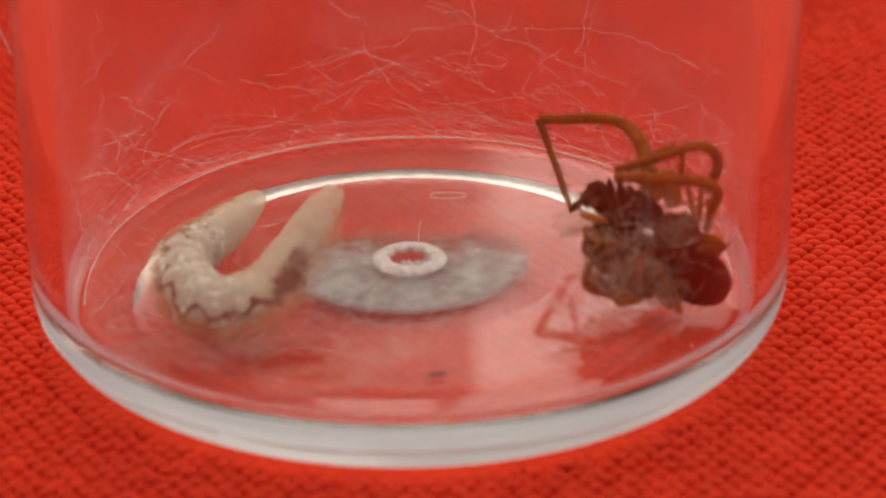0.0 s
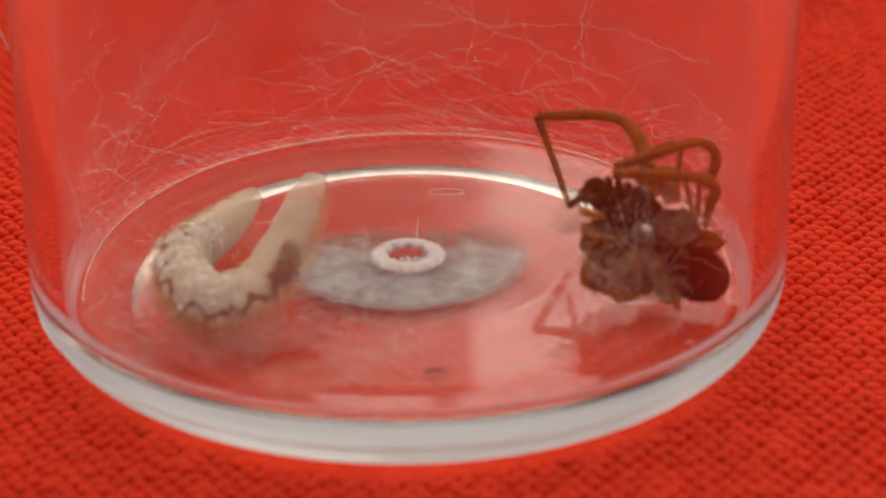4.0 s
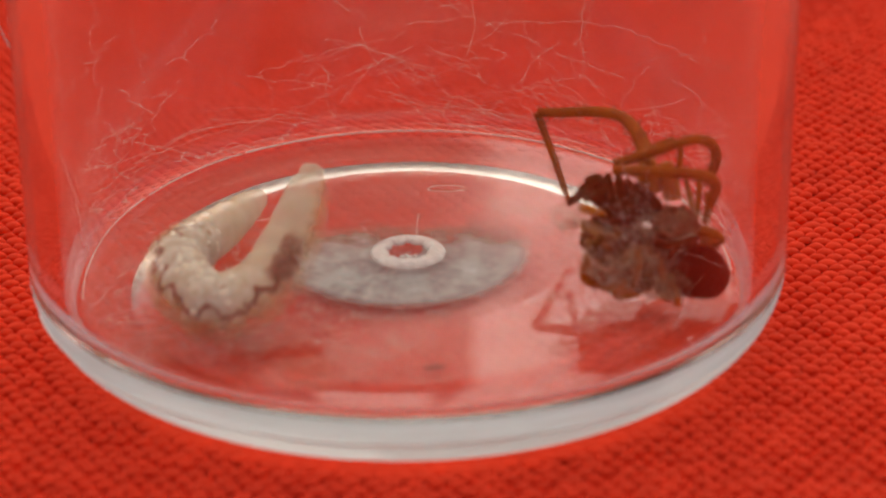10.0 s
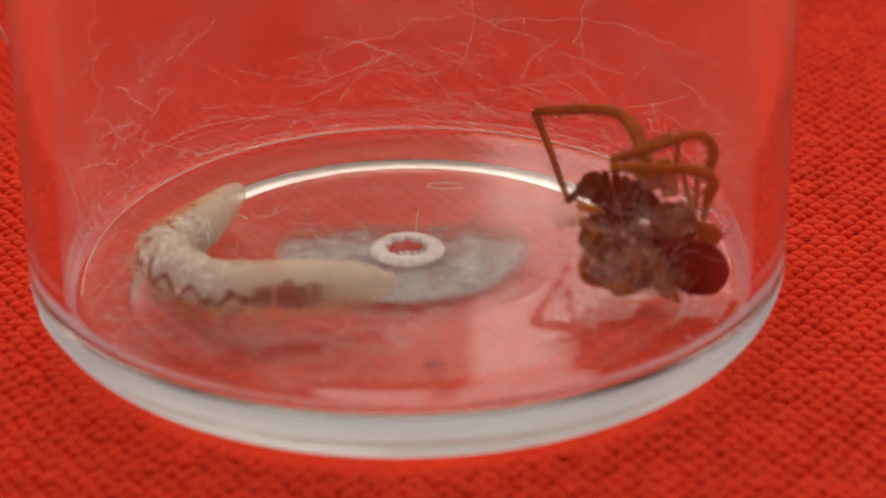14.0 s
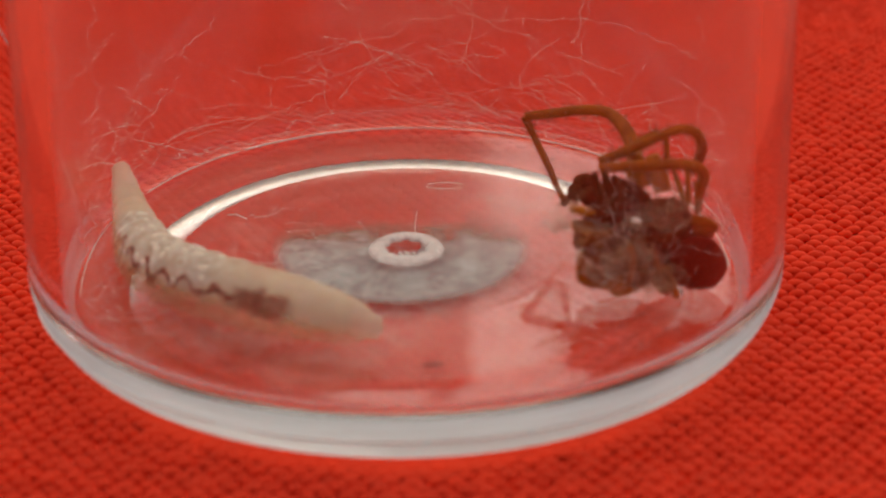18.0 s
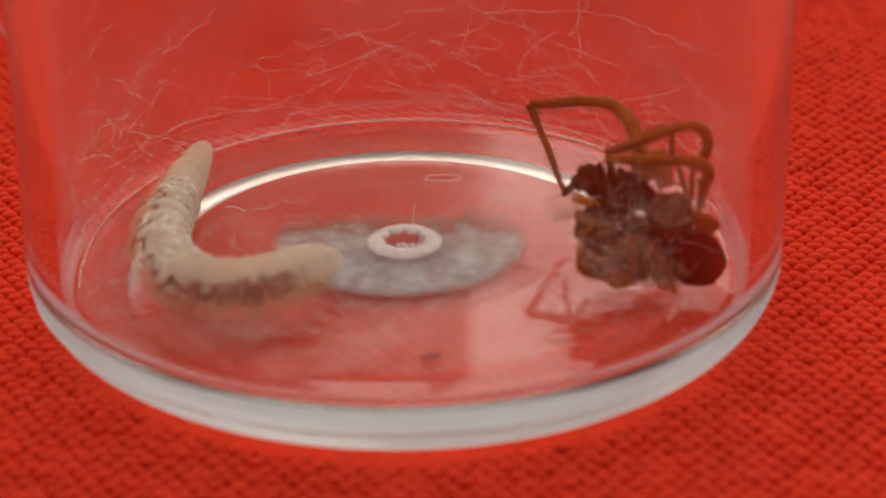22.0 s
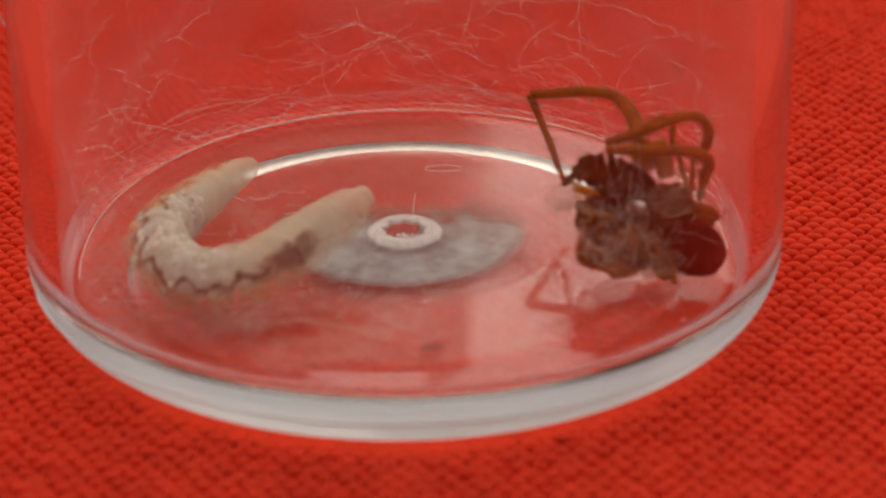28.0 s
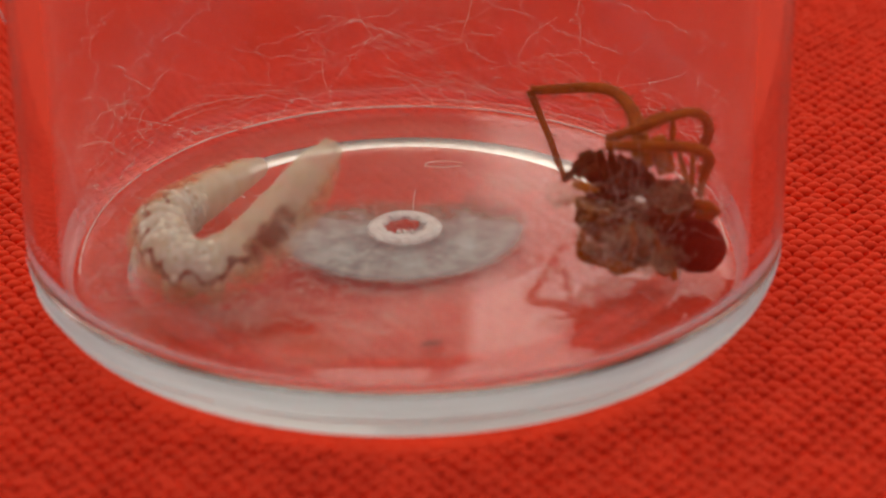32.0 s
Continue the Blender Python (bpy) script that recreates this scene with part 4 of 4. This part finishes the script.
    bend(16.5, (-10.66, 6.00, 3.21), (-10.28, 1.13, 3.53), (-9.09, -3.52, 3.84), (-7.05, -5.13, 3.91), (-5.01, -6.13, 3.92), (-2.91, -6.91, 3.83), (-1.02, -7.10, 3.44))
    bend(17, (-11.14, 5.06, 3.99), (-10.49, 1.56, 3.53), (-9.20, -2.90, 3.84), (-7.02, -5.00, 3.98), (-4.97, -6.01, 3.93), (-2.87, -7.00, 3.83), (-0.98, -7.23, 3.44))
    bend(17.5, (-11.37, 4.50, 4.30), (-10.66, 1.94, 3.52), (-9.21, -2.81, 3.84), (-7.02, -5.00, 3.96), (-4.97, -6.14, 3.93), (-2.87, -7.12, 3.83), (-1.05, -7.36, 3.43))
    bend(18, (-11.40, 4.45, 4.49), (-10.64, 2.21, 3.52), (-9.20, -2.47, 3.85), (-7.01, -5.00, 4.07), (-4.97, -6.05, 3.93), (-2.97, -6.99, 3.83), (-1.13, -7.31, 3.43))
    bend(18.5, (-10.60, 6.08, 4.19), (-10.40, 2.88, 3.52), (-9.21, -2.33, 3.85), (-7.11, -5.00, 4.09), (-5.08, -5.78, 3.93), (-3.07, -6.77, 3.83), (-1.31, -7.01, 3.44))
    bend(19, (-9.55, 7.62, 3.86), (-9.50, 2.97, 3.54), (-8.99, -3.01, 3.85), (-6.96, -5.89, 3.90), (-4.94, -6.75, 3.92), (-3.17, -7.07, 3.83), (-1.41, -7.00, 3.44))
    bend(20, (-8.60, 8.72, 3.22), (-9.07, 3.26, 3.54), (-9.05, -2.49, 3.85), (-7.35, -5.69, 3.90), (-5.53, -6.45, 3.91), (-3.65, -6.57, 3.83), (-1.90, -5.43, 3.46))
    bend(21, (-8.49, 8.52, 3.15), (-8.95, 3.20, 3.55), (-9.03, -2.30, 3.85), (-7.46, -5.50, 3.90), (-5.64, -6.19, 3.92), (-3.88, -5.65, 3.84), (-2.18, -3.95, 3.49))
    bend(22, (-8.27, 8.63, 3.15), (-8.78, 3.46, 3.55), (-8.94, -1.82, 3.85), (-7.44, -5.28, 3.90), (-5.52, -5.84, 3.92), (-3.87, -4.62, 3.86), (-2.57, -2.51, 3.50))
    bend(23, (-7.98, 8.97, 3.15), (-8.69, 4.06, 3.54), (-9.01, -1.52, 3.85), (-7.65, -5.00, 4.01), (-5.73, -5.57, 3.92), (-4.09, -4.11, 3.86), (-2.73, -1.80, 3.54))
    bend(24, (-7.54, 8.64, 3.16), (-8.43, 4.04, 3.55), (-8.90, -1.29, 3.86), (-7.45, -5.00, 4.01), (-5.74, -5.25, 3.93), (-3.99, -3.98, 3.87), (-2.17, -2.35, 3.51))
    bend(25, (-7.27, 7.89, 3.17), (-8.39, 3.48, 3.55), (-9.04, -1.67, 3.85), (-7.44, -5.24, 3.90), (-5.53, -5.62, 3.93), (-3.59, -4.05, 3.87), (-1.28, -1.80, 3.90))
    bend(25.5, (-6.90, 7.04, 3.19), (-8.16, 2.71, 3.56), (-9.06, -1.86, 3.85), (-7.42, -5.55, 3.90), (-5.30, -6.12, 3.92), (-3.16, -4.93, 3.86), (-0.77, -2.97, 3.51))
    bend(27.5, (-6.16, 6.63, 3.20), (-7.68, 2.73, 3.57), (-9.04, -1.67, 3.85), (-7.35, -5.15, 3.91), (-5.34, -5.28, 3.93), (-3.20, -3.40, 3.89), (-0.86, -1.80, 4.12))
    bend(28, (-6.03, 5.70, 3.22), (-7.56, 2.45, 3.57), (-8.95, -2.16, 3.85), (-7.41, -5.68, 3.90), (-5.34, -5.28, 3.93), (-3.39, -3.40, 4.34), (-1.35, -1.80, 5.26))
    bend(29, (-5.80, 5.68, 3.22), (-7.49, 2.39, 3.58), (-8.99, -2.20, 3.85), (-7.60, -5.85, 3.89), (-5.73, -5.52, 3.92), (-3.79, -3.40, 4.44), (-1.71, -1.80, 5.96))
    bend(30, (-5.62, 5.50, 3.23), (-7.34, 2.43, 3.58), (-8.93, -1.92, 3.85), (-7.52, -5.59, 3.90), (-5.86, -5.02, 3.93), (-4.08, -3.40, 4.80), (-2.14, -1.80, 6.57))
    bend(31, (-5.66, 5.44, 3.23), (-7.39, 2.22, 3.58), (-8.96, -2.11, 3.85), (-7.61, -5.76, 3.90), (-5.85, -5.07, 3.93), (-4.14, -3.40, 4.94), (-2.22, -1.80, 6.81))
    bend(32, (-5.65, 5.21, 3.23), (-7.33, 2.33, 3.58), (-8.92, -1.77, 3.85), (-7.63, -5.36, 3.90), (-5.98, -4.66, 3.93), (-4.17, -3.40, 5.20), (-2.54, -1.80, 7.02))
    paths = {t: segment_poses(points) for t, points in CURVES.items()}
    for i, seg in enumerate(segments):
        walk(seg, [(t, paths[t][i]) for t in sorted(paths)])
    walk(spider, [(t, spider_at(roll, turn)) for t, roll, turn in SPIDER_ROLLS])


motions()
